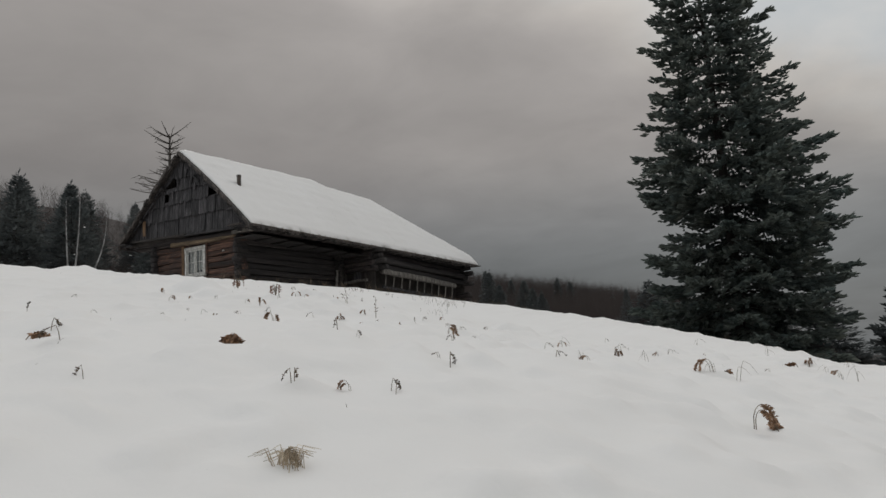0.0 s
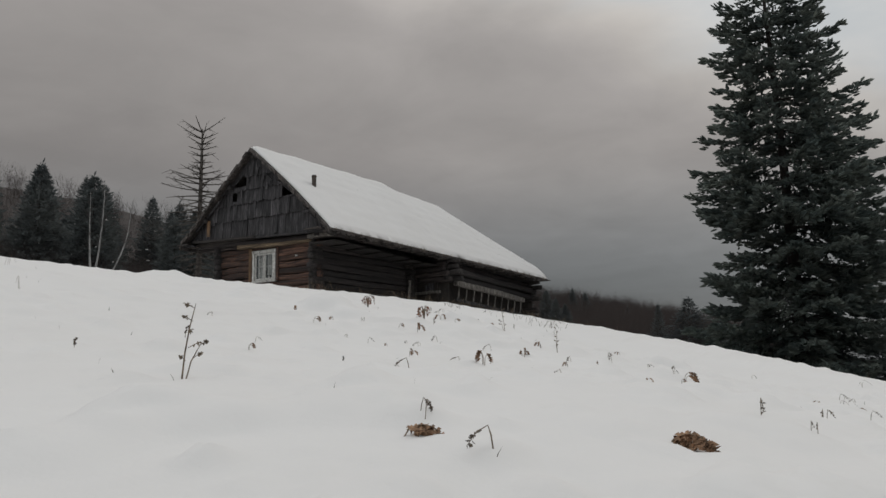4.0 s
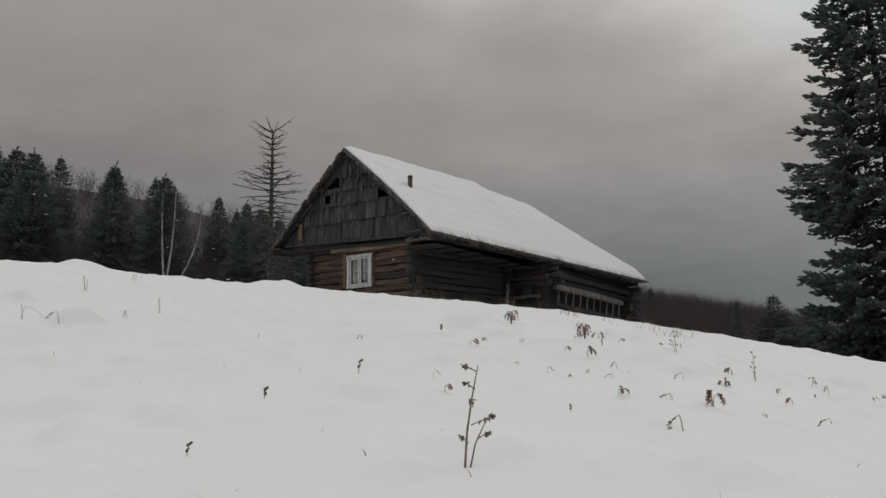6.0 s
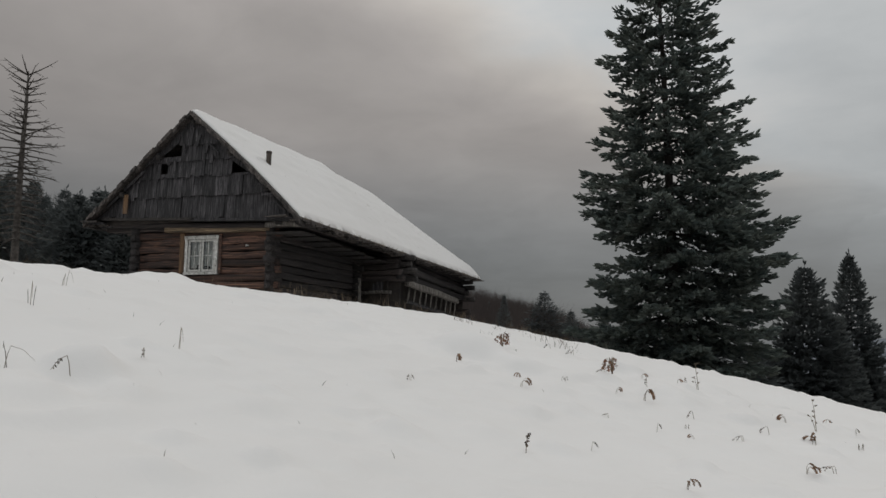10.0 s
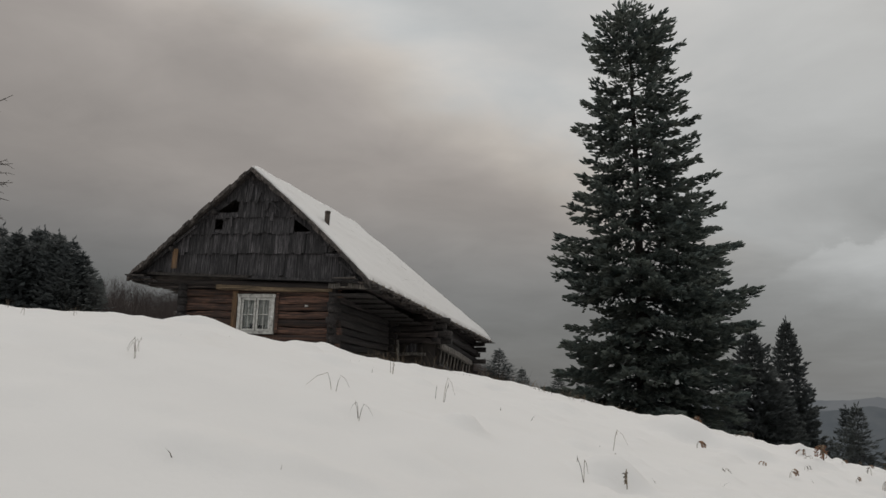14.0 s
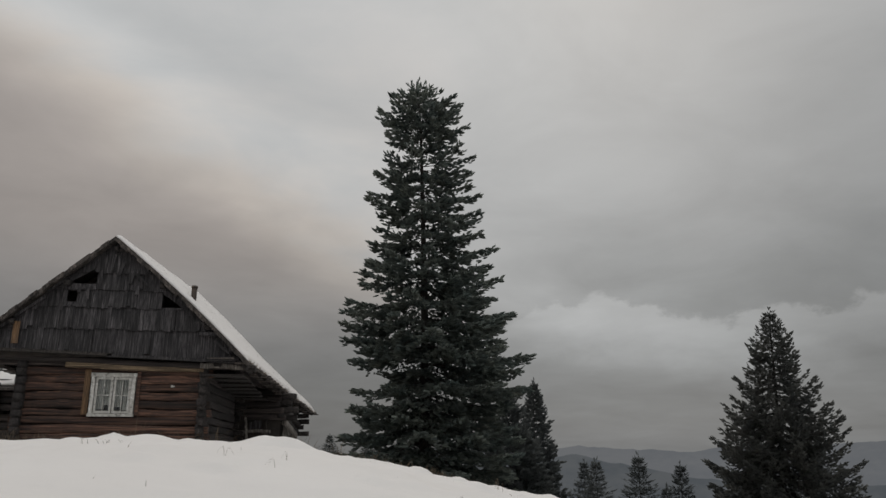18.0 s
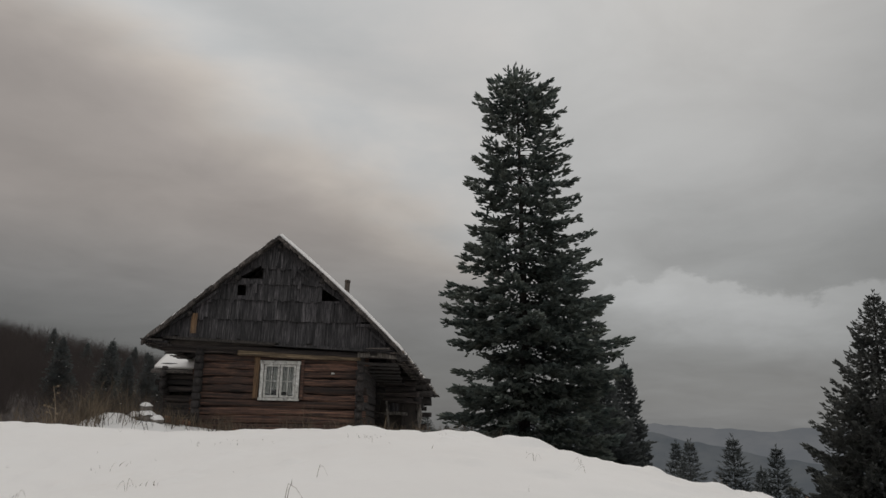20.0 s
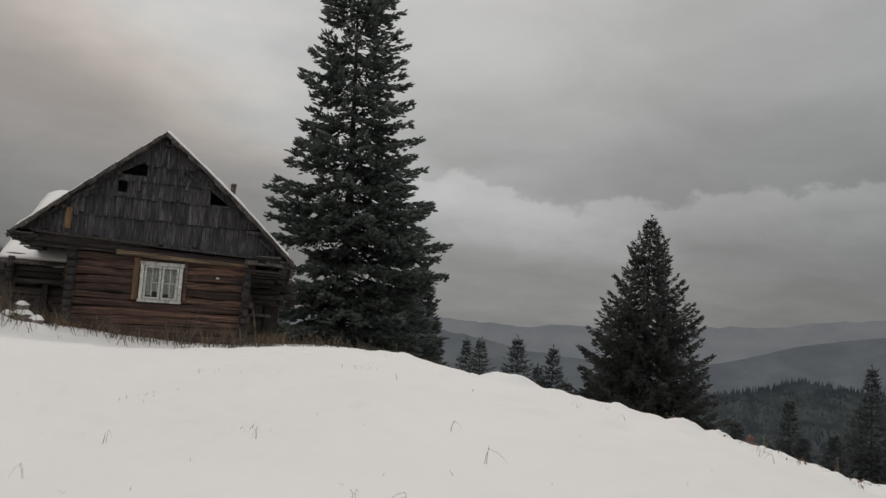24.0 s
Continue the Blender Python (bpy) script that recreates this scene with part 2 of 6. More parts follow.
def snow_material(name, ground=False):
    m, nt, N, b = material(name)
    pos = N.add("ShaderNodeNewGeometry").outputs["Position"]
    soft = N.noise(pos, 0.7, 4.0, 0.5)
    grain = N.noise(pos, 14.0, 5.0, 0.65)
    c = N.mix(soft, (0.695, 0.664, 0.640), (0.745, 0.719, 0.700))
    h = N.math("ADD", N.math("MULTIPLY", grain, 0.35), N.math("MULTIPLY", N.noise(pos, 2.6, 3.0, 0.5), 1.0))
    if ground:
        # a faint straw tinge where last year's grass lies under the snow
        straw = N.math("MULTIPLY", N.step(N.noise(pos, 0.9, 5.0, 0.7), 0.6, 0.78), 0.10)
        c = N.mix(straw, c, (0.45, 0.37, 0.27))
        # brushwood floor with thin snow where the meadow ends
        x, y, z = N.add("ShaderNodeSeparateXYZ", {0: pos}).outputs
        dx, dy = N.math("SUBTRACT", x, 6.0), N.math("MULTIPLY_ADD", y, 1.3, 10.4)
        r = N.math("SQRT", N.math("ADD", N.math("MULTIPLY", dx, dx), N.math("MULTIPLY", dy, dy)))
        r = N.math("ADD", r, N.math("MULTIPLY", N.step(y, 9.0, 14.0), 12.0))
        r = N.math("ADD", r, N.math("MULTIPLY", N.math("SUBTRACT", N.noise(pos, 0.12, 4.0, 0.6), 0.5), 12.0))
        patch = N.step(N.noise(pos, 0.35, 5.0, 0.65), 0.5, 0.64)
        floor = N.mix(N.math("MULTIPLY", patch, 0.03), N.mix(N.noise(pos, 1.3, 4.0), (0.056, 0.048, 0.045), (0.086, 0.074, 0.068)), (0.5, 0.5, 0.5))
        c = N.mix(N.step(r, 26.5, 31.0), c, floor)
    plug(nt, b, c, 0.75, h, 0.22, 0.05)
    b.inputs["Specular IOR Level"].default_value = 0.08
    return m


SNOW = snow_material("snow")
GROUND = snow_material("meadow_snow", True)
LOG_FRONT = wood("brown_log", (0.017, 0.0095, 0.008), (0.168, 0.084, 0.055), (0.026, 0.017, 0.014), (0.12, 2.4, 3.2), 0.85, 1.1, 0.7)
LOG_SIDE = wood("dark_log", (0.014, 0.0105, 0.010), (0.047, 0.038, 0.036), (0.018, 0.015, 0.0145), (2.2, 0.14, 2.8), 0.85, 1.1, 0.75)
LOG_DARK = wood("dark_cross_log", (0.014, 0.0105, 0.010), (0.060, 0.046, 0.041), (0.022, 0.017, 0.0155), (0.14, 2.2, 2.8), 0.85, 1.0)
LOG_PALE = wood("pale_log", (0.06, 0.042, 0.027), (0.30, 0.215, 0.13), (0.10, 0.07, 0.05), (0.15, 2.2, 3), 0.85, 0.3, 0.5)
LOG_END = wood("log_end_grain", (0.012, 0.010, 0.0095), (0.048, 0.040, 0.036), (0.020, 0.017, 0.016), (2.5, 2.5, 2.5), 0.9, 0.9)
BOARD = wood("grey_board", (0.015, 0.0140, 0.0150), (0.086, 0.078, 0.081), (0.029, 0.026, 0.0265), (2.6, 2.0, 0.3), 0.88, 0.8, 0.6)
BOARD_PALE = wood("pale_grey_wood", (0.07, 0.062, 0.055), (0.26, 0.235, 0.21), (0.12, 0.105, 0.09), (2.6, 2.0, 0.6), 0.88, 0.5, 0.4)
BOARD_ORANGE = wood("fresh_board", (0.09, 0.05, 0.025), (0.24, 0.135, 0.066), (0.09, 0.06, 0.04), (3, 2, 0.3), 0.85, 0.3)
SHINGLE = wood("old_shingle", (0.021, 0.017, 0.015), (0.122, 0.102, 0.091), (0.045, 0.039, 0.036), (2.5, 2.5, 1), 0.9, 0.9)
PAINT = wood("worn_white_paint", (0.40, 0.385, 0.355), (0.56, 0.545, 0.51), (0.27, 0.245, 0.21), (1, 1, 1), 0.7, 0.12, 0.3)
IRON = simple("rusty_iron", (0.03, 0.024, 0.02), (0.075, 0.05, 0.035), 18.0, 0.7)
# near-black backing: the shade of gaps and rooms is put into the colour
SHADE_BACKING = simple("shade_dark_backing", (0.022, 0.018, 0.016), (0.05, 0.041, 0.035), 3.0, 0.95)
CURTAIN = simple("white_curtain", (0.42, 0.40, 0.37), (0.62, 0.60, 0.57), 5.0, 0.95)
NEEDLE = foliage("spruce_needles", (0.120, 0.148, 0.140), (0.205, 0.222, 0.192), 0.7, 0.7)
NEEDLE_GREY = foliage("grey_spruce_needles", (0.105, 0.112, 0.108), (0.165, 0.165, 0.150), 0.6, 0.4)
# paler and greyer: the haze of distance is put into this colour
NEEDLE_HAZED = foliage("hazed_spruce_needles", (0.105, 0.116, 0.117), (0.145, 0.155, 0.149), 0.15, 0.2)
BARK = simple("spruce_bark", (0.025, 0.021, 0.018), (0.062, 0.052, 0.045), 5.0, 0.95, 0.6, 0.05)
DEADWOOD = simple("dead_spruce_wood", (0.05, 0.042, 0.036), (0.14, 0.12, 0.105), 3.0, 0.95, 0.5, 0.05)
BIRCH = simple("birch_bark", (0.24, 0.23, 0.22), (0.52, 0.50, 0.48), 2.0, 0.85, 0.3)
# twig colour raised to carry the hillside's haze
BRUSH = foliage("bare_twigs", (0.056, 0.047, 0.045), (0.080, 0.067, 0.063), 0.05, 0.35)
TWIG = simple("dark_twigs", (0.05, 0.042, 0.038), (0.10, 0.085, 0.078), 2.0)
STRAW = simple("dry_grass", (0.050, 0.037, 0.026), (0.165, 0.122, 0.080), 3.0, 0.9, 0.0, 0.02, 0.7)
STRAW_PALE = simple("pale_tan_grass", (0.30, 0.235, 0.16), (0.55, 0.45, 0.33), 9.0, 0.9, 0.0, 0.02, 0.6)
FERN = simple("dead_fern", (0.17, 0.095, 0.055), (0.40, 0.245, 0.15), 20.0, 0.9, 0.0, 0.02, 0.6)
STALK = simple("dead_stalk", (0.10, 0.075, 0.05), (0.26, 0.20, 0.14), 20.0, 0.9, 0.0, 0.02, 0.4)
SPRIG = simple("dark_withered_leaves", (0.045, 0.035, 0.026), (0.13, 0.095, 0.065), 20.0, 0.9, 0.0, 0.02, 0.6)
RUST = simple("rusty_leaves", (0.13, 0.05, 0.025), (0.28, 0.12, 0.06), 8.0, 0.9, 0.0, 0.02, 0.6)
STONE = simple("grey_stone", (0.09, 0.078, 0.068), (0.22, 0.195, 0.17), 7.0, 0.9, 0.6, 0.03)


def glass_material():
    m, nt, N, b = material("window_glass")
    b.inputs["Base Color"].default_value = (0.9, 0.93, 0.92, 1)
    b.inputs["Roughness"].default_value = 0.03
    b.inputs["Transmission Weight"].default_value = 1.0
    b.inputs["IOR"].default_value = 1.45
    return m


GLASS = glass_material()


def hazy_glow_material(name, low, high, scale):
    """Wooded hills many kilometres off: a glowing backdrop, the air's haze put into its colour."""
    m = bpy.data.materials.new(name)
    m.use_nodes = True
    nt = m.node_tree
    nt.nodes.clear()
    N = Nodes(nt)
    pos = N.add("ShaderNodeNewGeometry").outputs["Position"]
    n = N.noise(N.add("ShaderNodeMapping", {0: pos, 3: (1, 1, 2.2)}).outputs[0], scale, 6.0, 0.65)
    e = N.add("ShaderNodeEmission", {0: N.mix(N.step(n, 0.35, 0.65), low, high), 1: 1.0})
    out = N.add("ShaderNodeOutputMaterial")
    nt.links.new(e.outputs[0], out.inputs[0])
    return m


# ---- mesh tools ----
class Geo:
    """Vertices and faces gathered for one mesh."""

    def __init__(self):
        self.v, self.f = [], []

    def add(self, verts, faces):
        k = len(self.v)
        self.v.extend(tuple(p) for p in verts)
        self.f.extend(tuple(i + k for i in q) for q in faces)
        return self

    def box(self, lo, hi, jitter=0.0, rng=None):
        p = [[(lo, hi)[(i >> a) & 1][a] for a in range(3)] for i in range(8)]
        if jitter:
            p = [[c + rng.uniform(-jitter, jitter) for c in q] for q in p]
        return self.add(p, [(0, 2, 3, 1), (4, 5, 7, 6), (0, 1, 5, 4), (2, 6, 7, 3), (0, 4, 6, 2), (1, 3, 7, 5)])

    def tube(self, path, radii, n=6, cap=True):
        path = [Vector(p) for p in path]
        rings = []
        for i, p in enumerate(path):
            d = (path[min(i + 1, len(path) - 1)] - path[max(i - 1, 0)]).normalized()
            s = d.orthogonal().normalized() if abs(d.z) > 0.95 else d.cross(Vector((0, 0, 1))).normalized()
            u = s.cross(d)
            rings.append([p + (s * math.cos(a) + u * math.sin(a)) * radii[i] for a in (2 * math.pi * k / n for k in range(n))])
        verts = [q for r in rings for q in r]
        faces = [(i * n + k, i * n + (k + 1) % n, (i + 1) * n + (k + 1) % n, (i + 1) * n + k) for i in range(len(path) - 1) for k in range(n)]
        if cap:
            faces += [tuple(range(n - 1, -1, -1)), tuple(range((len(path) - 1) * n, len(path) * n))]
        return self.add(verts, faces)

    def mesh(self, name, smooth=False):
        me = bpy.data.meshes.new(name)
        me.from_pydata(self.v, [], self.f)
        if smooth:
            me.polygons.foreach_set("use_smooth", [True] * len(me.polygons))
        me.update()
        return me


def part(name, geo, material, parent=None, label="", smooth=False):
    """Links a mesh as one object under a thing or a part."""
    me = geo if isinstance(geo, bpy.types.Mesh) else geo.mesh(name, smooth)
    if not me.materials:
        me.materials.append(material)
    ob = new(name, me)
    if parent is not None:
        ob.parent = parent
    return tagged(ob, label)


def thing(name, label, category, group="", at=(0, 0, 0)):
    ob = new(name)
    ob.location = at
    ob.empty_display_size = 0.2
    return tagged(ob, label, category, group)


# ---- the ground: one sheet from the meadow to the horizon ----
TREND = (0.018, -1.32, -0.499, -0.115, 0.08, -0.294)
MOUNDS = ((-1.02, -0.12, 0.36, 0.12, -0.14, 0.13, -0.00, -0.00, 0.25),
          (-1.16, -0.38, -1.02, 0.50, 0.52, -0.15, 0.40, 0.40, -0.28),
          (-0.95, 0.42, 0.33, 0.09, 0.22, -0.12, -0.10, 0.20, -0.22),
          (-1.51, -0.01, -0.68, 0.73, -0.18, 0.79, 0.02, 0.01, 0.17),
          (-1.17, 0.75, -0.37, 0.10, 0.53, -0.52, -0.27, 0.17, 0.08),
          (-1.44, 0.14, 0.13, 0.22, 0.50, 0.03, 0.48, 0.13, -0.49),
          (-2.24, -0.45, -0.09, 0.14, 0.14, 0.46, 0.03, -0.08, -0.34),
          (-1.95, -0.33, 0.15, 0.66, 0.47, 0.12, -0.08, -0.02, 0.15))
MX = [-8 + 4 * i for i in range(9)]
MY = [-18 + 4 * j for j in range(8)]


def smooth01(v):
    v = np.clip(v, 0, 1)
    return v * v * (3 - 2 * v)


def meadow(x, y):
    u, v = x / 10, y / 10
    c = TREND
    h = c[0] + c[1] * u + c[2] * v + c[3] * u * u + c[4] * u * v + c[5] * v * v
    for j, b in enumerate(MY):
        for i, a in enumerate(MX):
            h = h + MOUNDS[j][i] * np.exp(-((x - a) ** 2 + (y - b) ** 2) / 18.0)
    return h


def far_land(x, y):
    dx, dy = x - 9, y + 19
    r, az = np.hypot(dx, dy), np.degrees(np.arctan2(dx, dy)) + 2.7
    rise = np.interp(az, [-180, -100, -60, -42, -20, -8, 5, 20, 60, 100, 180], [0.02, 0.10, 0.150, 0.10, 0.05, 0.01, -0.12, -0.32, -0.32, -0.15, 0.02])
    steep = np.interp(az, [-180, -100, -60, -48, -40, -30, -20, -12, -4, 5, 180], [0.02, 0.33, 0.37, 0.31, 0.20, 0.16, 0.12, 0.08, 0.02, 0.0, 0.02])
    start = np.interp(az, [-180, -70, -40, -15, 5, 15, 35, 70, 120, 180], [-5.0, -2.0, -3.0, -3.0, -3.0, -5.5, -9.0, -10.0, -8.0, -5.0])
    h = start + rise * np.clip(r - 45, 0, 145) + steep * np.clip(r - 190, 0, 150) + np.minimum(rise, 0) * np.clip(r - 190, 0, 90)
    return h - np.clip(r - 420, 0, 600) * 0.10


def height(x, y):
    x, y = np.asarray(x, float), np.asarray(y, float)
    r = np.hypot(x - 6, y + 6)
    w = smooth01((r - 25) / 18)
    near = meadow(np.clip(x, -26, 38), np.clip(y, -34, 30))
    return near * (1 - w) + far_land(x, y) * w


def ground_z(x, y):
    return float(height(x, y)) + ripple(x, y)


# small heaps of snow on the meadow: place, height and radius
LUMPS = [(-2.95, -2.4, 0.24, 0.6), (-1.9, -2.55, 0.12, 0.4), (10.05, -14.0, 0.13, 0.19), (11.15, -14.5, 0.055, 0.11), (9.8, -13.2, 0.05, 0.10), (10.75, -13.05, 0.05, 0.10), (9.1, -14.1, 0.07, 0.13), (10.2, -12.9, 0.05, 0.10), (11.6, -14.35, 0.055, 0.10),
         (11.33, -12.9, 0.05, 0.10), (13.6, -15.25, 0.08, 0.16), (12.2, -14.9, 0.05, 0.11), (18.3, -15.6, 0.035, 0.22), (16.5, -15.5, 0.035, 0.22), (18.9, -14.65, 0.035, 0.22), (19.05, -16.3, 0.035, 0.22), (20.3, -14.45, 0.035, 0.22), (16.9, -14.1, 0.035, 0.22), (17.7, -13.1, 0.035, 0.22), (8.36, -16, 0.05, 0.22), (10.8, -8.5, 0.22, 0.42), (11.5, -8.8, 0.12, 0.3), (5.28, -7.43, 0.1, 0.5), (14.7, -3.6, 0.28, 0.5), (5.76, -11.75, 0.13, 0.4), (7.1, -7.9, 0.08, 0.25), (12.45, -7.2, 0.1, 0.3), (9.3, -8.9, 0.09, 0.3), (3.6, -8.5, 0.08, 0.3), (8.2, -7.6, 0.1, 0.3)]
rng_lump = random.Random(44)
LUMPS += [(rng_lump.uniform(2, 21), rng_lump.uniform(-15, -3), rng_lump.uniform(0.02, 0.05), rng_lump.uniform(0.08, 0.16)) for k in range(90)]
NEAR_LUMPS = {}
for lump in LUMPS:
    for i in (-2, -1, 0, 1, 2):
        for j in (-2, -1, 0, 1, 2):
            NEAR_LUMPS.setdefault((math.floor(lump[0]) + i, math.floor(lump[1]) + j), []).append(lump)


def ripple(x, y):
    """Small drifts and clods of the snow."""
    if abs(x - 6) > 34 or abs(y + 4) > 34:
        return 0.0
    calm = 0.45 + 0.55 * min(max((x - 8.0) / 5.0, 0.0), 1.0)
    d = noise.noise(Vector((x * 0.5, y * 0.5, 3.1))) * 0.022 - 0.02 - 0.07 * (1.0 - calm)
    d += max(0.0, noise.noise(Vector((x * 1.3, y * 1.3, 7.7))) - 0.12) * 0.12 * calm
    d += max(0.0, noise.noise(Vector((x * 2.9, y * 2.9, 4.4))) - 0.20) * 0.15 * calm
    d += max(0.0, noise.noise(Vector((x * 5.6, y * 5.6, 9.2))) - 0.18) * 0.07 * calm
    d += noise.noise(Vector((x * 4.1, y * 4.1, 1.3))) * 0.007
    for a, b, s, r in NEAR_LUMPS.get((math.floor(x), math.floor(y)), ()):
        q = ((x - a) ** 2 + 1.3 * (y - b) ** 2) / (r * r)
        if q < 9:
            d += s * math.exp(-q * q * 0.5 - 0.4 * q) - 0.3 * s * math.exp(-((x - a - 0.3 * r) ** 2 + (y - b + 1.2 * r) ** 2) / (r * r))
    return d


def ticks(lo, hi, fine, reach):
    a = list(np.arange(lo, hi, fine))
    step, q = fine, a[-1]
    up = []
    while q < reach:
        step *= 1.13
        q += step
        up.append(q)
    step, q, down = fine, a[0], []
    while q > -reach:
        step *= 1.13
        q -= step
        down.append(q)
    return np.array(down[::-1] + a + up)


def build_ground():
    xs, ys = ticks(-3, 22, 0.07, 3500), ticks(-19, -2, 0.07, 3500)
    gx, gy = np.meshgrid(xs, ys)
    h = height(gx, gy)
    v = np.stack([gx.ravel(), gy.ravel(), h.ravel()], 1)
    inner = np.where((abs(v[:, 0] - 6) < 34) & (abs(v[:, 1] + 4) < 34))[0]
    for i in inner:
        v[i, 2] += ripple(v[i, 0], v[i, 1])
    nx, ny = len(xs), len(ys)
    k = (np.arange(ny - 1)[:, None] * nx + np.arange(nx - 1)[None]).ravel()
    f = np.stack([k, k + 1, k + nx + 1, k + nx], 1)
    me = bpy.data.meshes.new("ground")
    me.from_pydata(v.tolist(), [], f.tolist())
    me.polygons.foreach_set("use_smooth", [True] * len(me.polygons))
    me.materials.append(GROUND)
    tagged(new("ground", me), "snow-covered mountain meadow with low drifts", "ground", kind="structure")


build_ground()


# ---- the log cabin ----
RIDGE_X = 0.33


def ridge(y):
    """The crooked ridge at y: x and z. It sags and drifts to the east, and ends in a hip."""
    return float(np.interp(y, [-0.7, 5.1, 5.9, 8.6, 12.0], [0.31, 1.28, 1.43, 1.45, 4.25])), float(np.interp(y, [-0.7, 5.1, 5.9, 8.6, 12.0], [5.34, 4.97, 4.76, 4.63, 2.10]))


def eave(side, y):
    """The lower edge of the roof at y: x and z. side: 1 for the east slope, -1 for the west slope."""
    s = (y + 0.78) / 12.8
    return (3.77 + 1.0 * s, 2.29 - 0.62 * s) if side > 0 else (-3.03 - 0.6 * s, 2.44 - 0.3 * s)


def roof_point(side, y, t, lift=0.0):
    ex, ez = eave(side, y)
    rx, rz = ridge(y)
    x, z = rx + (ex - rx) * t, rz + (ez - rz) * t
    sag = ((0.085 if side > 0 else 0.02) + 0.03 * math.sin(math.pi * min(max(y / 11.0, 0.0), 1.0))) * math.sin(math.pi * t)
    return Vector((x, y, z + sag + lift))


def front_line(x):
    """The height of the roof's underside over the gable at x."""
    side = 1 if x > RIDGE_X else -1
    ex, ez = eave(side, -0.5)
    t = (x - RIDGE_X) / (ex - RIDGE_X)
    return ridge(-0.5)[1] + (ez - ridge(-0.5)[1]) * t + (0.075 if side > 0 else 0.01) * math.sin(math.pi * min(t, 1)) - 0.07


def log_mesh(name, length, h, d, rng, axis=0):
    """A hewn log that lies along an axis, from its own origin, with rounded flanks and a wavy run."""
    g, n, k = Geo(), 12, 15
    verts = []
    ph = rng.uniform(0, 9)
    for i in range(k):
        s = i / (k - 1)
        wob = 0.010 * math.sin(ph + 5 * s) + 0.006 * math.sin(3 * ph + 17 * s), 0.012 * math.sin(2 * ph + 7 * s) + 0.005 * math.sin(ph + 19 * s)
        sc = 1 + 0.07 * math.sin(3 * ph + 4 * s) + 0.03 * math.sin(7 * ph + 23 * s)
        for j in range(n):
            a = 2 * math.pi * (j + 0.5) / n
            cy, cz = math.cos(a), math.sin(a)
            cy, cz = (abs(cy) ** 0.28) * (1 if cy > 0 else -1), (abs(cz) ** 0.5) * (1 if cz > 0 else -1)
            p = (s * length, cy * d / 2 * sc + wob[0], cz * h / 2 * sc + wob[1])
            verts.append(p if axis == 0 else (p[1], p[0], p[2]))
    faces = [(i * n + j, i * n + (j + 1) % n, (i + 1) * n + (j + 1) % n, (i + 1) * n + j) for i in range(k - 1) for j in range(n)]
    if axis == 1:
        faces = [q[::-1] for q in faces]
    faces += [tuple(range(n)), tuple(range((k - 1) * n, k * n))]
    return g.add(verts, faces)


def put_log(parent, name, at, length, h, d, mat, rng, axis=0, label="", tilt=0.0):
    ob = part(name, log_mesh(name, length, h, d, rng, axis), mat, parent, label, True)
    ob.location = at
    if tilt:
        ob.rotation_euler = (0, tilt, 0) if axis == 0 else (-tilt, 0, 0)
    return ob


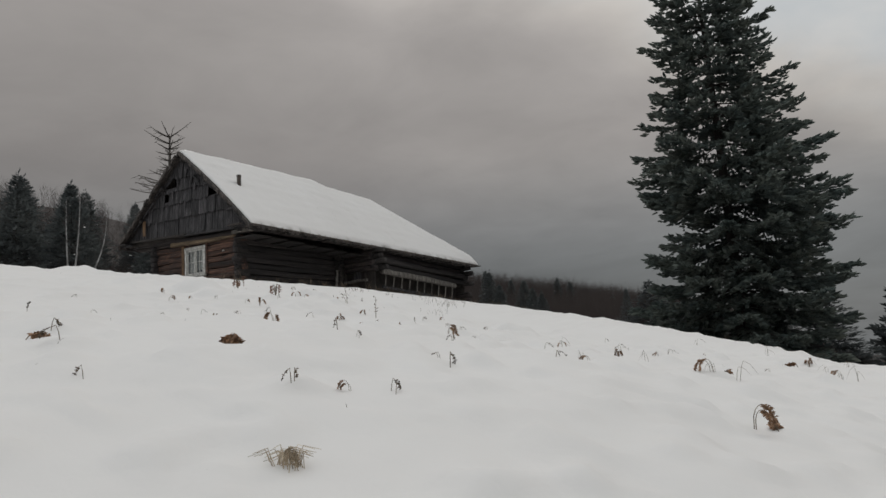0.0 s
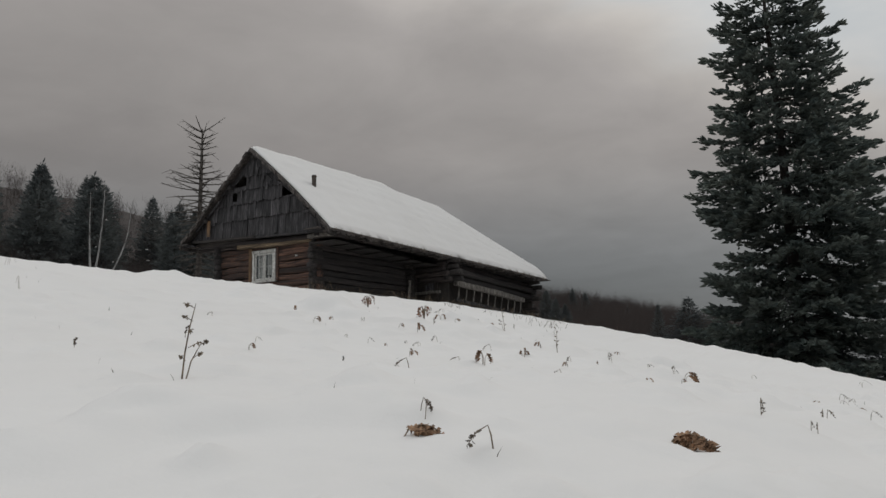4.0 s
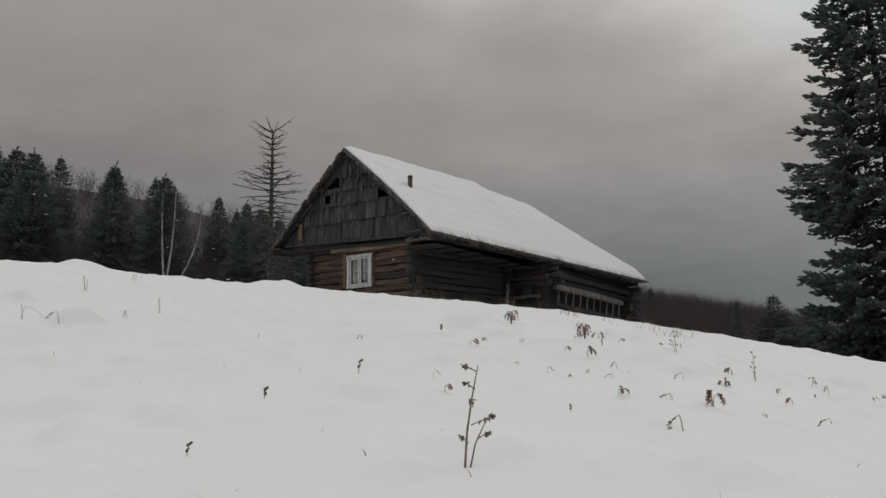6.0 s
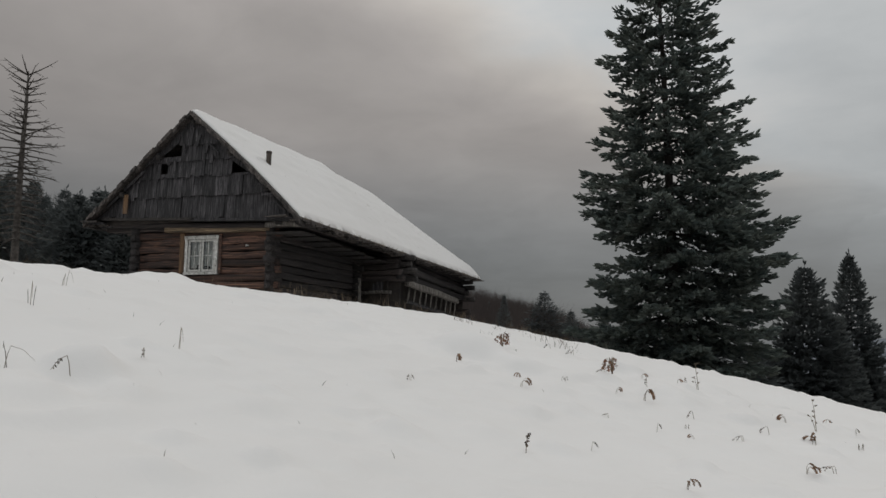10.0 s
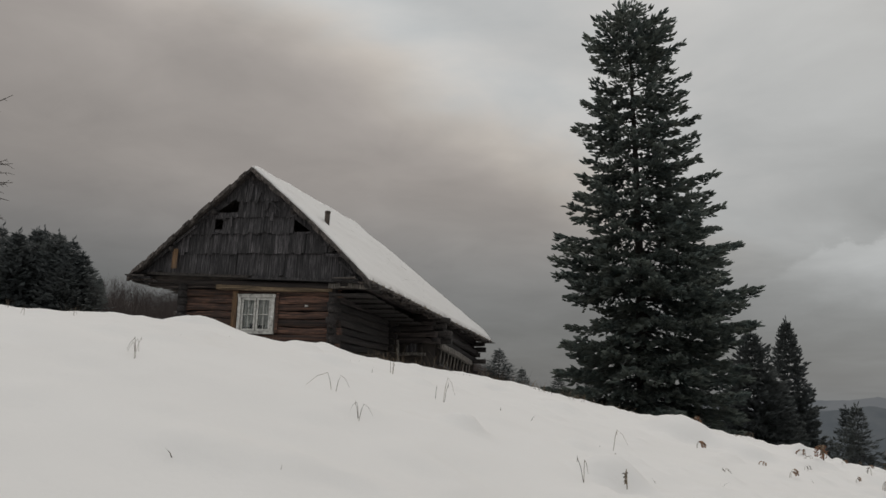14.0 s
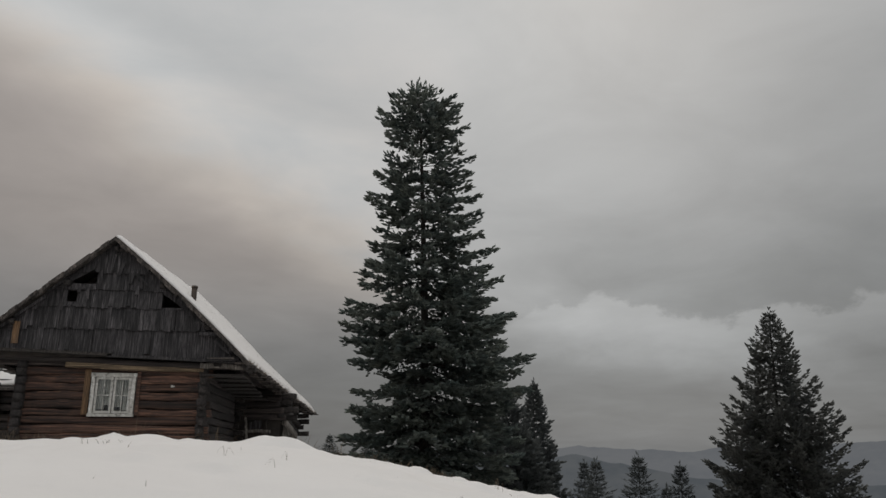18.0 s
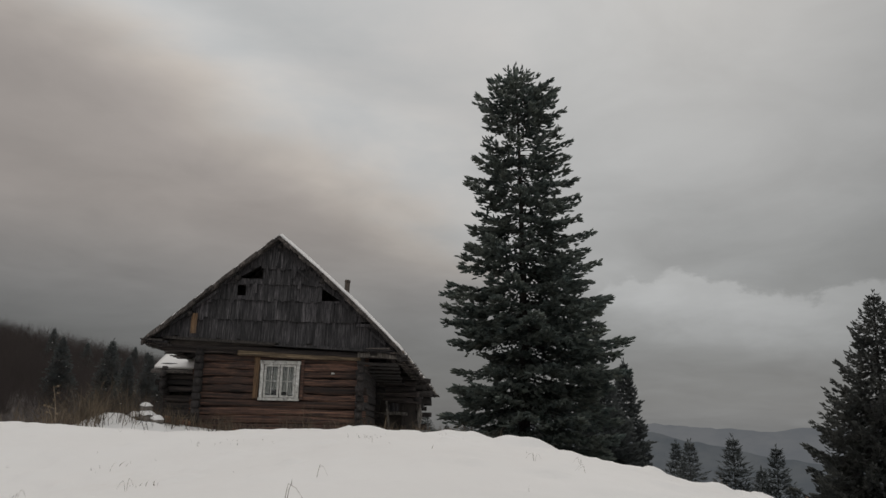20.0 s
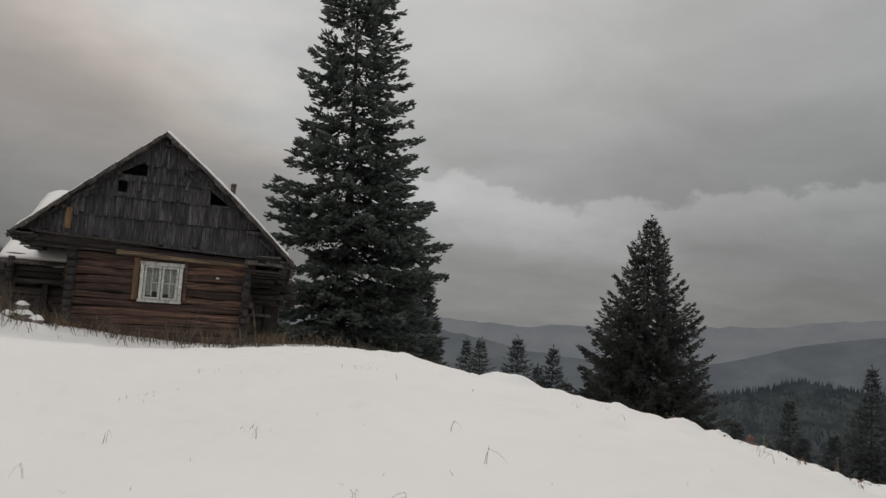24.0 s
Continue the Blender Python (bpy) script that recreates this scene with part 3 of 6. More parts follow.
def build_cabin():
    rng = random.Random(11)
    cabin = thing("log_cabin", "old dark log cabin with snow on its steep shingle roof", "cabin", at=(0, 0, 0))
    # front wall: horizontal hewn logs with the window's opening left free
    wall = part("front_wall", Geo().box((-1.55, 0.10, -0.5), (-0.05, 0.2, 2.35)).box((1.09, 0.10, -0.5), (2.6, 0.2, 2.35)).box((-0.05, 0.10, -0.5), (1.09, 0.2, 0.98)).box((-0.05, 0.10, 2.0), (1.09, 0.2, 2.35)), SHADE_BACKING, cabin)
    rows, hh = 14, 0.2
    for i in range(rows):
        z = -0.56 + i * hh + rng.uniform(-0.008, 0.008)
        pieces = [(-1.78, 2.82)] if not 0.94 < z < 1.94 else [(-1.78, -0.06), (1.12, 2.82)]
        for a, b in pieces:
            a2, b2 = (a + rng.uniform(-.06, .06) if a < -1 else a), (b + rng.uniform(-.08, .08) if b > 2 else b)
            put_log(wall, "log", (a2, 0.02 + rng.uniform(-.012, .012), z), b2 - a2, hh * rng.uniform(0.88, 1.02), 0.2 + rng.uniform(-.02, .02), LOG_FRONT, rng)
    put_log(wall, "pale_top_log", (-0.62, -0.14, 2.17), 3.3, 0.15, 0.2, LOG_PALE, rng, label="pale bare top log", tilt=0.02)
    put_log(wall, "log", (-2.7, -0.03, 2.26), 2.2, 0.16, 0.2, LOG_DARK, rng, tilt=0.02)
    put_log(wall, "log", (-2.95, -0.16, 2.38), 6.9, 0.15, 0.2, LOG_DARK, rng, tilt=0.035)
    put_log(wall, "pale_log", (2.6, -0.24, 2.2), 1.15, 0.13, 0.16, BOARD_PALE, rng, label="pale grey plate log", tilt=0.03)
    # notched log ends at both front corners
    for cx, ext in ((-1.64, -1), (2.69, 1)):
        for i in range(13):
            z = -0.4 + i * hh
            e = part("log_end", log_mesh("log_end", rng.uniform(.42, .6), hh * rng.uniform(0.7, .92), rng.uniform(0.15, .2), rng, 1), LOG_END, wall, smooth=True)
            e.location = (cx + rng.uniform(-.02, .02), -0.24 + rng.uniform(-.05, .05), z)
    # long east wall
    side = part("east_wall", Geo().box((2.5, 0.2, -0.7), (2.6, 11.4, 2.5)), SHADE_BACKING, cabin)
    for i in range(14):
        z = -0.5 + i * hh + 0.0
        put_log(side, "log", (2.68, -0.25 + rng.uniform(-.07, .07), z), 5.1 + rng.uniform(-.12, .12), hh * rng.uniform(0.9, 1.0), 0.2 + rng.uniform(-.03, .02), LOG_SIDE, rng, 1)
    for i in range(12):
        z = -0.3 + i * hh
        e = part("log_end", log_mesh("log_end", rng.uniform(.42, .6), hh * rng.uniform(0.7, .9), rng.uniform(.15, .2), rng, 0), LOG_END, side, smooth=True)
        e.location = (2.45 + rng.uniform(-.04, .1), 4.65 + rng.uniform(-.02, .02), z)
    # entrance recess: upright boards and a plank door with its frame
    for i in range(9):
        y = 4.95 + i * 0.2
        part("board", Geo().box((2.62, y, -0.55), (2.66 + rng.uniform(0, .03), y + 0.185, 2.1 + rng.uniform(-.1, .15)), 0.008, rng), SHINGLE, side)
    door = part("door", Geo().box((2.66, 6.75, -0.5), (2.71, 7.45, 1.55)), SHINGLE, side, "dark plank door")
    for y in (6.68, 7.47):
        part("door_post", Geo().box((2.66, y, -0.5), (2.80, y + 0.1, 1.62), 0.01, rng), BOARD, side, "weathered grey post")
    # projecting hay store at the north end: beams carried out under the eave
    store = part("store_wall", Geo().box((2.7, 7.2, -0.8), (2.76, 11.8, 1.6)), SHADE_BACKING, cabin)
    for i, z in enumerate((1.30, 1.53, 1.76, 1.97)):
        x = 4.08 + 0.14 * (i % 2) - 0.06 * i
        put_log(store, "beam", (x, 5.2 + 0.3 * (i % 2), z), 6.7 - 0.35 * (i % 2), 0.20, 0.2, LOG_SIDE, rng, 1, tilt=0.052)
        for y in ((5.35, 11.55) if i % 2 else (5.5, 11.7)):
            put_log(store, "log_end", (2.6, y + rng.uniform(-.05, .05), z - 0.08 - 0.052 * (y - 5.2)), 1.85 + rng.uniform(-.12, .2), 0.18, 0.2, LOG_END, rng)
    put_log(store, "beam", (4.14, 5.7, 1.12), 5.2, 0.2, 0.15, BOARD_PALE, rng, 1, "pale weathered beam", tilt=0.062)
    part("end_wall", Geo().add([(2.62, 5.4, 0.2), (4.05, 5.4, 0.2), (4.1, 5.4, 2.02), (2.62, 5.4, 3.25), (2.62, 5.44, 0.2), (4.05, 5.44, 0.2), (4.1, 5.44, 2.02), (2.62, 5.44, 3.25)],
         [(0, 1, 2, 3), (7, 6, 5, 4), (0, 4, 5, 1), (1, 5, 6, 2), (2, 6, 7, 3), (3, 7, 4, 0)]), SHADE_BACKING, store)
    for i in range(4):
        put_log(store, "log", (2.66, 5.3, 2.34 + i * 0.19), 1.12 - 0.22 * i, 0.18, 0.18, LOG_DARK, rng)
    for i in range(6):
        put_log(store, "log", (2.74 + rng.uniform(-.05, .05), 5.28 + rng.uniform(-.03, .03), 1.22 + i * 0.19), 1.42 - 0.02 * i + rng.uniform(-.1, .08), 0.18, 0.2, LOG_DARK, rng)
    put_log(store, "log", (2.7, 5.25, 0.78), 1.1, 0.1, 0.12, BOARD_PALE, rng, label="pale split rail")
    for i in range(3):
        part("board", Geo().box((3.15 + i * 0.13, 5.26, 0.82), (3.25 + i * 0.13, 5.29, 1.1 + rng.uniform(-.05, .03)), 0.012, rng), BOARD, store)
    # barred hay rack below the beams
    rack = part("hay_rack", Geo().add([(4.06, 5.8, .56), (4.14, 5.8, .56), (4.14, 10.9, .22), (4.06, 10.9, .22), (4.06, 5.8, .47), (4.14, 5.8, .47), (4.14, 10.9, .13), (4.06, 10.9, .13)],
                [(0, 1, 2, 3), (7, 6, 5, 4), (0, 4, 5, 1), (1, 5, 6, 2), (2, 6, 7, 3), (3, 7, 4, 0)]), BOARD, cabin, "grey barred hay rack")
    for i in range(10):
        y = 5.95 + i * 0.52
        dz = -0.064 * (y - 5.9)
        part("bar", Geo().tube([(4.10, y, 0.50 + dz), (4.16, y + 0.04, 1.08 + dz)], [0.03, 0.026], 6), BOARD_PALE, rack, "pale bare bar")
    part("board", Geo().box((3.95, 5.6, -0.1), (4.03, 11.2, 0.12), 0.02, rng), BOARD, rack)
    # near-black panels stand in for the shade behind the rack
    part("rack_shade_panel", Geo().add([(3.6, 5.3, -1.0), (3.6, 11.9, -1.4), (3.6, 11.9, 1.95), (3.6, 5.3, 2.2), (3.66, 5.3, -1.0), (3.66, 11.9, -1.4), (3.66, 11.9, 1.95), (3.66, 5.3, 2.2)],
         [(0, 1, 2, 3), (7, 6, 5, 4), (0, 4, 5, 1), (1, 5, 6, 2), (2, 6, 7, 3), (3, 7, 4, 0)]).box((2.7, 11.72, -1.2), (4.1, 11.78, 1.75)), SHADE_BACKING, rack)
    for i in range(4):
        put_log(store, "log", (3.0, 11.75, -0.5 + i * 0.3), 1.4, 0.24, 0.2, LOG_DARK, rng)
    part("leaning_plank", Geo().tube([(3.35, 3.9, -0.3), (3.15, 4.3, 1.15)], [0.05, 0.045], 4), BOARD_PALE, store)
    # plain north and west walls
    part("north_wall", Geo().box((-1.6, 11.3, -0.9), (2.6, 11.5, 1.85)).box((-3.4, 11.7, 1.7), (4.4, 11.82, 2.0)), SHADE_BACKING, cabin)
    west = part("west_wall", Geo().box((-1.6, 0.2, -0.8), (-1.5, 11.4, 2.5)), SHADE_BACKING, cabin)
    for i in range(14):
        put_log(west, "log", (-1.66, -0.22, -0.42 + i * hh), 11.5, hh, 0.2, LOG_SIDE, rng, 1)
    # wing on the west: a snow-laden roof that rises northwards to its own ridge
    wing = part("west_wing", Geo().box((-3.9, 4.3, -0.6), (-1.7, 4.4, 1.25)).box((-3.9, 4.4, -0.6), (-3.8, 12.0, 2.0)), SHADE_BACKING, cabin)
    for i, z in enumerate((1.36, 1.55, 1.74, 1.92, 2.06)):
        put_log(wing, "log", (-4.05 - 0.12 * (i % 2), 3.95, z), 2.4, 0.17, 0.2, LOG_DARK, rng)
        put_log(wing, "log", (-3.86, 3.7 - 0.1 * (i % 2), z - 0.1), 8.0, 0.19, 0.2, LOG_SIDE, rng, 1)
    for i in range(7):
        put_log(wing, "log", (-3.95, 4.2, -0.3 + i * 0.23), 2.3, 0.22, 0.2, LOG_DARK, rng)
    for x in (-3.0, -2.2):
        put_log(wing, "post", (x, 4.0, 0.45), 0.16, 1.75, 0.16, LOG_END, rng)
    part("wing_snow", wing_slab(0.02, 0.27, 1), SNOW, wing, "thick white snow on the wing's roof", True)
    part("wing_roof", wing_slab(-0.07, -0.01, 0), SHINGLE, wing)
    part("wing_gable_wall", Geo().add([(x, y, z) for x in (-1.60, -1.54) for y, z in ((4.0, 1.9), (12.2, 1.8), (12.2, 3.4), (9.8, 4.55), (4.0, 1.95))],
         [(0, 1, 2, 3, 4), (9, 8, 7, 6, 5), (0, 5, 6, 1), (1, 6, 7, 2), (2, 7, 8, 3), (3, 8, 9, 4), (4, 9, 5, 0)]), SHINGLE, wing)
    build_gable(cabin, rng)
    build_roof(cabin, rng)
    build_window(cabin, rng)
    # stove pipe
    zc = roof_point(1, 0.5, 0.53).z
    pipe = part("stove_pipe", Geo().tube([(2.12, 0.5, zc - 0.3), (2.13, 0.5, zc + 0.25), (2.14, 0.49, 4.36)], [0.07, 0.07, 0.075], 10).tube([(2.14, 0.49, 4.30), (2.14, 0.49, 4.33)], [0.085, 0.085], 10), IRON, cabin, "rusty stove pipe", True)
    return cabin


def wing_slab(low, high, soft):
    """The wing's roof, or the snow on it: it climbs from its south eave to a ridge and falls again."""
    n, m = 14, 26
    top, bottom = [], []
    for j in range(m):
        for i in range(n):
            a, b = i / (n - 1), j / (m - 1)
            x, y = -4.2 + 2.68 * a - (0 if soft else 0.06), 3.75 + 8.6 * b - (0 if soft else 0.12)
            z = 1.95 + 0.455 * (y - 3.75) if y < 9.8 else 1.95 + 0.455 * 6.05 - 0.5 * (y - 9.8)
            if soft:
                e = min(1.0, 5 * a, 6 * b, 6 * (1 - b))
                top.append((x + (0.02 if i else 0), y, z + high * (0.45 + 0.55 * math.sqrt(max(e, 0))) + 0.04 * noise.noise(Vector((x * 2, y * 2, 0)))))
            else:
                top.append((x, y, z + high))
            bottom.append((x, y, z + low))
    k = n * m
    up = [(j * n + i, j * n + i + 1, (j + 1) * n + i + 1, (j + 1) * n + i) for j in range(m - 1) for i in range(n - 1)]
    rim = list(range(n)) + [j * n + n - 1 for j in range(1, m)] + [(m - 1) * n + i for i in range(n - 2, -1, -1)] + [j * n for j in range(m - 2, 0, -1)]
    return Geo().add(top + bottom, up + [tuple(k + q for q in f[::-1]) for f in up] + [(a, k + a, k + b, b) for a, b in zip(rim, rim[1:] + rim[:1])])


def build_gable(cabin, rng):
    """Four overlapping tiers of upright weathered boards, with three broken gaps."""
    gable = part("gable", Geo().box((-2.6, -0.30, 2.36), (3.5, -0.26, 2.46)).box((0.28, -0.30, 2.4), (0.36, -0.24, 5.0)), SHADE_BACKING, cabin, "dark grey boarded gable")
    tiers = ((2.43, 3.13), (3.04, 3.65), (3.57, 4.10), (4.02, 4.57), (4.45, 5.5))
    gaps = ((-0.74, -0.12, 4.17, 4.54, 1), (-0.70, -0.51, 3.71, 3.99, 0), (1.55, 2.06, 3.61, 3.97, -1))
    # dark sheet behind the gaps, in place of the unlit attic's shade
    part("attic_shade_sheet", Geo().add([(-2.9, 0.35, 2.3), (3.7, 0.35, 2.2), (0.33, 0.35, 5.15), (-2.9, 0.4, 2.3), (3.7, 0.4, 2.2), (0.33, 0.4, 5.15)], [(0, 1, 2), (5, 4, 3), (0, 3, 4, 1), (1, 4, 5, 2), (2, 5, 3, 0)]), SHADE_BACKING, gable)
    for k, (lo, hi) in enumerate(tiers):
        x = -2.95 + rng.uniform(0, 0.1)
        y = -0.40 + 0.035 * (4 - k) * 0.5 - 0.02
        while x < 3.75:
            w = rng.choice((0.08, 0.11, 0.14, 0.18)) * rng.uniform(0.85, 1.15)
            x0, x1 = x + 0.001, x + w - rng.uniform(0.0, 0.005)
            bot = lo - (0.036 * (x - 0.29) if k == 0 else 0) + (rng.uniform(-0.025, 0.02) if rng.random() < 0.85 else rng.uniform(-0.08, 0.055))
            t0, t1 = min(hi, front_line(x0)), min(hi, front_line(x1))
            d0, d1 = rng.uniform(-.012, .012), rng.uniform(-.012, .012)
            spans = [(bot + d0, bot + d1, t0, t1)]
            for a, b, c, d, sl in gaps:
                if a < x + w / 2 < b:
                    h0, h1 = [d if sl == 0 else c + (d - c) * min(1, max(0, (q - a) / (b - a) if sl > 0 else (b - q) / (b - a))) for q in (x0, x1)]
                    spans = [q for p0, p1, r0, r1 in spans for q in ((p0, p1, min(r0, c), min(r1, c)), (max(p0, h0), max(p1, h1), r0, r1))]
            yo = rng.uniform(-0.010, 0.006) if rng.random() < 0.9 else rng.uniform(-0.03, -0.015)
            tip = rng.uniform(-0.012, 0.004)
            for b0, b1, r0, r1 in spans:
                if max(r0 - b0, r1 - b1) > 0.05 and min(r0 - b0, r1 - b1) > -0.01:
                    g = Geo()
                    y0 = y + yo
                    g.add([(x0, y0 + tip, b0), (x1, y0 + tip, b1), (x1, y0 + .03, r1), (x0, y0 + .03, r0), (x0, y0 + tip + .025, b0), (x1, y0 + tip + .025, b1), (x1, y0 + .055, r1), (x0, y0 + .055, r0)],
                          [(0, 1, 2, 3), (7, 6, 5, 4), (0, 4, 5, 1), (1, 5, 6, 2), (2, 6, 7, 3), (3, 7, 4, 0)])
                    part("board", g, BOARD, gable)
            x += w
    part("fresh_board", Geo().box((-1.87, -0.47, 2.64), (-1.72, -0.445, 3.17), 0.006, rng), BOARD_ORANGE, gable, "orange-brown newer board")
    part("loose_board", Geo().box((2.55, -0.46, 2.92), (3.0, -0.43, 3.0), 0.02, rng), BOARD, gable)
    # broken battens and loose pieces on the gable
    for x, z, l, w, turn, deep in ((0.30, 4.72, 0.42, 0.07, 84, 0.06), (0.52, 4.55, 0.34, 0.09, 70, 0.07), (0.06, 4.36, 0.30, 0.06, 95, 0.055), (0.78, 4.32, 0.26, 0.10, 80, 0.06), (-0.22, 3.92, 0.30, 0.05, 90, 0.055),
                                   (0.95, 4.02, 0.22, 0.08, 88, 0.06), (2.62, 3.22, 0.40, 0.05, -10, 0.07), (2.75, 3.08, 0.30, 0.05, 8, 0.08), (-0.95, 4.12, 0.62, 0.06, 38, 0.08), (-1.55, 3.55, 0.85, 0.07, 38, 0.08),
                                   (-2.20, 3.02, 0.6, 0.07, 37, 0.08), (3.12, 2.62, 0.5, 0.07, -38, 0.08), (1.02, 4.30, 0.5, 0.06, -42, 0.075), (2.28, 3.55, 0.3, 0.05, 86, 0.06)):
        c, q = math.cos(radians(turn)), math.sin(radians(turn))
        g = Geo()
        corners = [(-l / 2, -w / 2 + rng.uniform(-.01, .01)), (l / 2, -w / 2 + rng.uniform(-.015, .015)), (l / 2 - rng.uniform(0, .05), w / 2), (-l / 2 + rng.uniform(0, .05), w / 2)]
        g.add([(x + u * c - v * q, y, z + u * q + v * c) for y in (-0.40 - deep, -0.375 - deep) for u, v in corners],
              [(0, 1, 2, 3), (7, 6, 5, 4), (0, 4, 5, 1), (1, 5, 6, 2), (2, 6, 7, 3), (3, 7, 4, 0)])
        part("loose_board", g, BOARD, gable)
    # sill plank under the boards, sagging to the east
    for a, b, dz in ((-2.6, 0.5, 0.0), (0.4, 3.6, 0.02)):
        g = Geo()
        z0, z1 = 2.45 - 0.036 * (a - .29) - dz, 2.45 - 0.036 * (b - .29) - dz
        g.add([(a, -0.46, z0 - .07), (b, -0.46, z1 - .07), (b, -0.46, z1), (a, -0.46, z0), (a, -0.3, z0 - .07), (b, -0.3, z1 - .07), (b, -0.3, z1), (a, -0.3, z0)],
              [(0, 1, 2, 3), (7, 6, 5, 4), (0, 4, 5, 1), (1, 5, 6, 2), (2, 6, 7, 3), (3, 7, 4, 0)])
        part("sill_plank", g, SHINGLE if dz == 0 else BOARD, gable)
    # splintered soffit boards at both ends of the eaves
    for sx, s in ((3.15, 1), (-2.75, -1)):
        for i in range(5):
            y = -0.75 + i * 0.16
            z = 2.34 - 0.03 * i if s > 0 else 2.42 - 0.03 * i
            part("soffit_board", Geo().box((sx - 0.32, y, z - 0.02), (sx + 0.35 + rng.uniform(-.1, .12), y + 0.13, z + 0.01), 0.018, rng), BOARD if i % 2 else SHINGLE, gable)


def build_roof(cabin, rng):
    y0, y1, ny, nt = -0.56, 11.95, 56, 20
    roof = part("roof", roof_sheet(1, y0, y1, ny, nt, -0.05, 0.02, 0, rng), SHINGLE, cabin, "old shingle roof")
    part("west_slope", roof_sheet(-1, y0, y1, ny, nt, -0.05, 0.02, 0, rng), SHINGLE, roof)
    part("snow_cover", roof_sheet(1, y0 + 0.015, y1 - 0.02, 110, 46, 0.025, 0.135, 1, rng), SNOW, roof, "smooth white snow cover", True)
    part("snow_cover", roof_sheet(-1, y0 + 0.03, y1 - 0.02, 70, 30, 0.025, 0.13, 1, rng), SNOW, roof, "smooth white snow cover", True)
    # barge boards and shingle ends along the front edge
    for side in (1, -1):
        n = 24
        for i in range(n):
            t0, t1 = i / n, (i + 1) / n + 0.012
            a, b = roof_point(side, -0.56, t0), roof_point(side, -0.56, min(t1, 1.02))
            dz = rng.uniform(-.045, .02)
            yy = -0.64 + rng.uniform(-.05, .03)
            g = Geo().add([(a.x, yy, a.z - .09 + dz), (b.x, yy, b.z - .09 + dz), (b.x, yy, b.z + .02), (a.x, yy, a.z + .02),
                           (a.x, -0.53, a.z - .09 + dz), (b.x, -0.53, b.z - .09 + dz), (b.x, -0.53, b.z + .02), (a.x, -0.53, a.z + .02)],
                          [(0, 1, 2, 3), (7, 6, 5, 4), (0, 4, 5, 1), (1, 5, 6, 2), (2, 6, 7, 3), (3, 7, 4, 0)])
            part("shingle", g, SHINGLE, roof)
        # ragged shingle ends along the eave
        m = 96
        for i in range(m):
            y = y0 + (y1 - y0) * i / m
            a = roof_point(side, y, 1.0)
            if side < 0 and y > 3.4:
                continue
            w, l, z = (y1 - y0) / m * rng.uniform(0.6, 1.05), rng.uniform(0.0, 0.19), a.z + rng.uniform(-.07, .025)
            d = side
            g = Geo().box((min(a.x - .3 * d, a.x + l * d), y, z - .05), (max(a.x - .3 * d, a.x + l * d), y + w, z - .02), 0.012, rng)
            part("shingle", g, SHINGLE, roof)
    # purlins and rafter ends under the front and the east eave
    for t in (0.02, 0.34, 0.68, 0.97):
        for side in (1, -1):
            p = roof_point(side, 0, t)
            put_log(roof, "purlin", (p.x - 0.03 * side, -0.55, p.z - 0.18), 1.2, 0.13, 0.13, LOG_END, rng, 1)
    for i in range(16):
        y = 0.3 + i * 0.72
        a, b = roof_point(1, y, 1.0), roof_point(1, y, 0.72)
        part("rafter_end", Geo().tube([(b.x, y, b.z - .12), (a.x + 0.02, y + rng.uniform(-.04, .04), a.z - .13)], [0.055, 0.05], 6), LOG_END, roof)
    # upper wall logs under the east eave
    for k in range(2):
        put_log(roof, "wall_plate", (3.02 + 0.35 * k, -0.35 + 0.2 * k, 2.26 - 0.06 * k), 11.0, 0.18, 0.2, LOG_SIDE, rng, 1)
    # dark boards close the east eave from below
    for i in range(7):
        y, w = -0.30 + i * 0.79, rng.uniform(0.72, 0.78)
        z = roof_point(1, y, 1.0).z - 0.19
        part("soffit_board", Geo().box((2.72, y, z - 0.12 + rng.uniform(-.01, .01)), (3.66 + rng.uniform(-.05, .05), y + w, z - 0.09), 0.012, rng), LOG_END, roof)
    # dry grass and twigs caught in the eave
    g = Geo()
    for i in range(420):
        y = rng.uniform(-0.6, 11.8)
        a = roof_point(1, y, 1.0)
        h = rng.uniform(.02, .10)
        x = a.x + rng.uniform(-.06, .05)
        dx, dy = rng.uniform(-.04, .08), rng.uniform(-.06, .06)
        g.add([(x - .008, y, a.z), (x + .008, y + .006, a.z), (x + dx, y + dy, a.z + h)], [(0, 1, 2)])
    for i in range(210):
        y, t = rng.uniform(-0.4, 11.6), rng.uniform(0.12, 0.98)
        a, l = roof_point(1, y, t), rng.uniform(.05, .2)
        b = roof_point(1, y + l, t + rng.uniform(-.006, .006))
        g.add([(a.x, a.y, a.z + .15), (a.x + .012, a.y, a.z + .145), (b.x, b.y, b.z + .15)], [(0, 1, 2)])
    tagged(part("caught_twigs", g, STALK, roof), "dry twigs caught in the eave", kind="stuff")


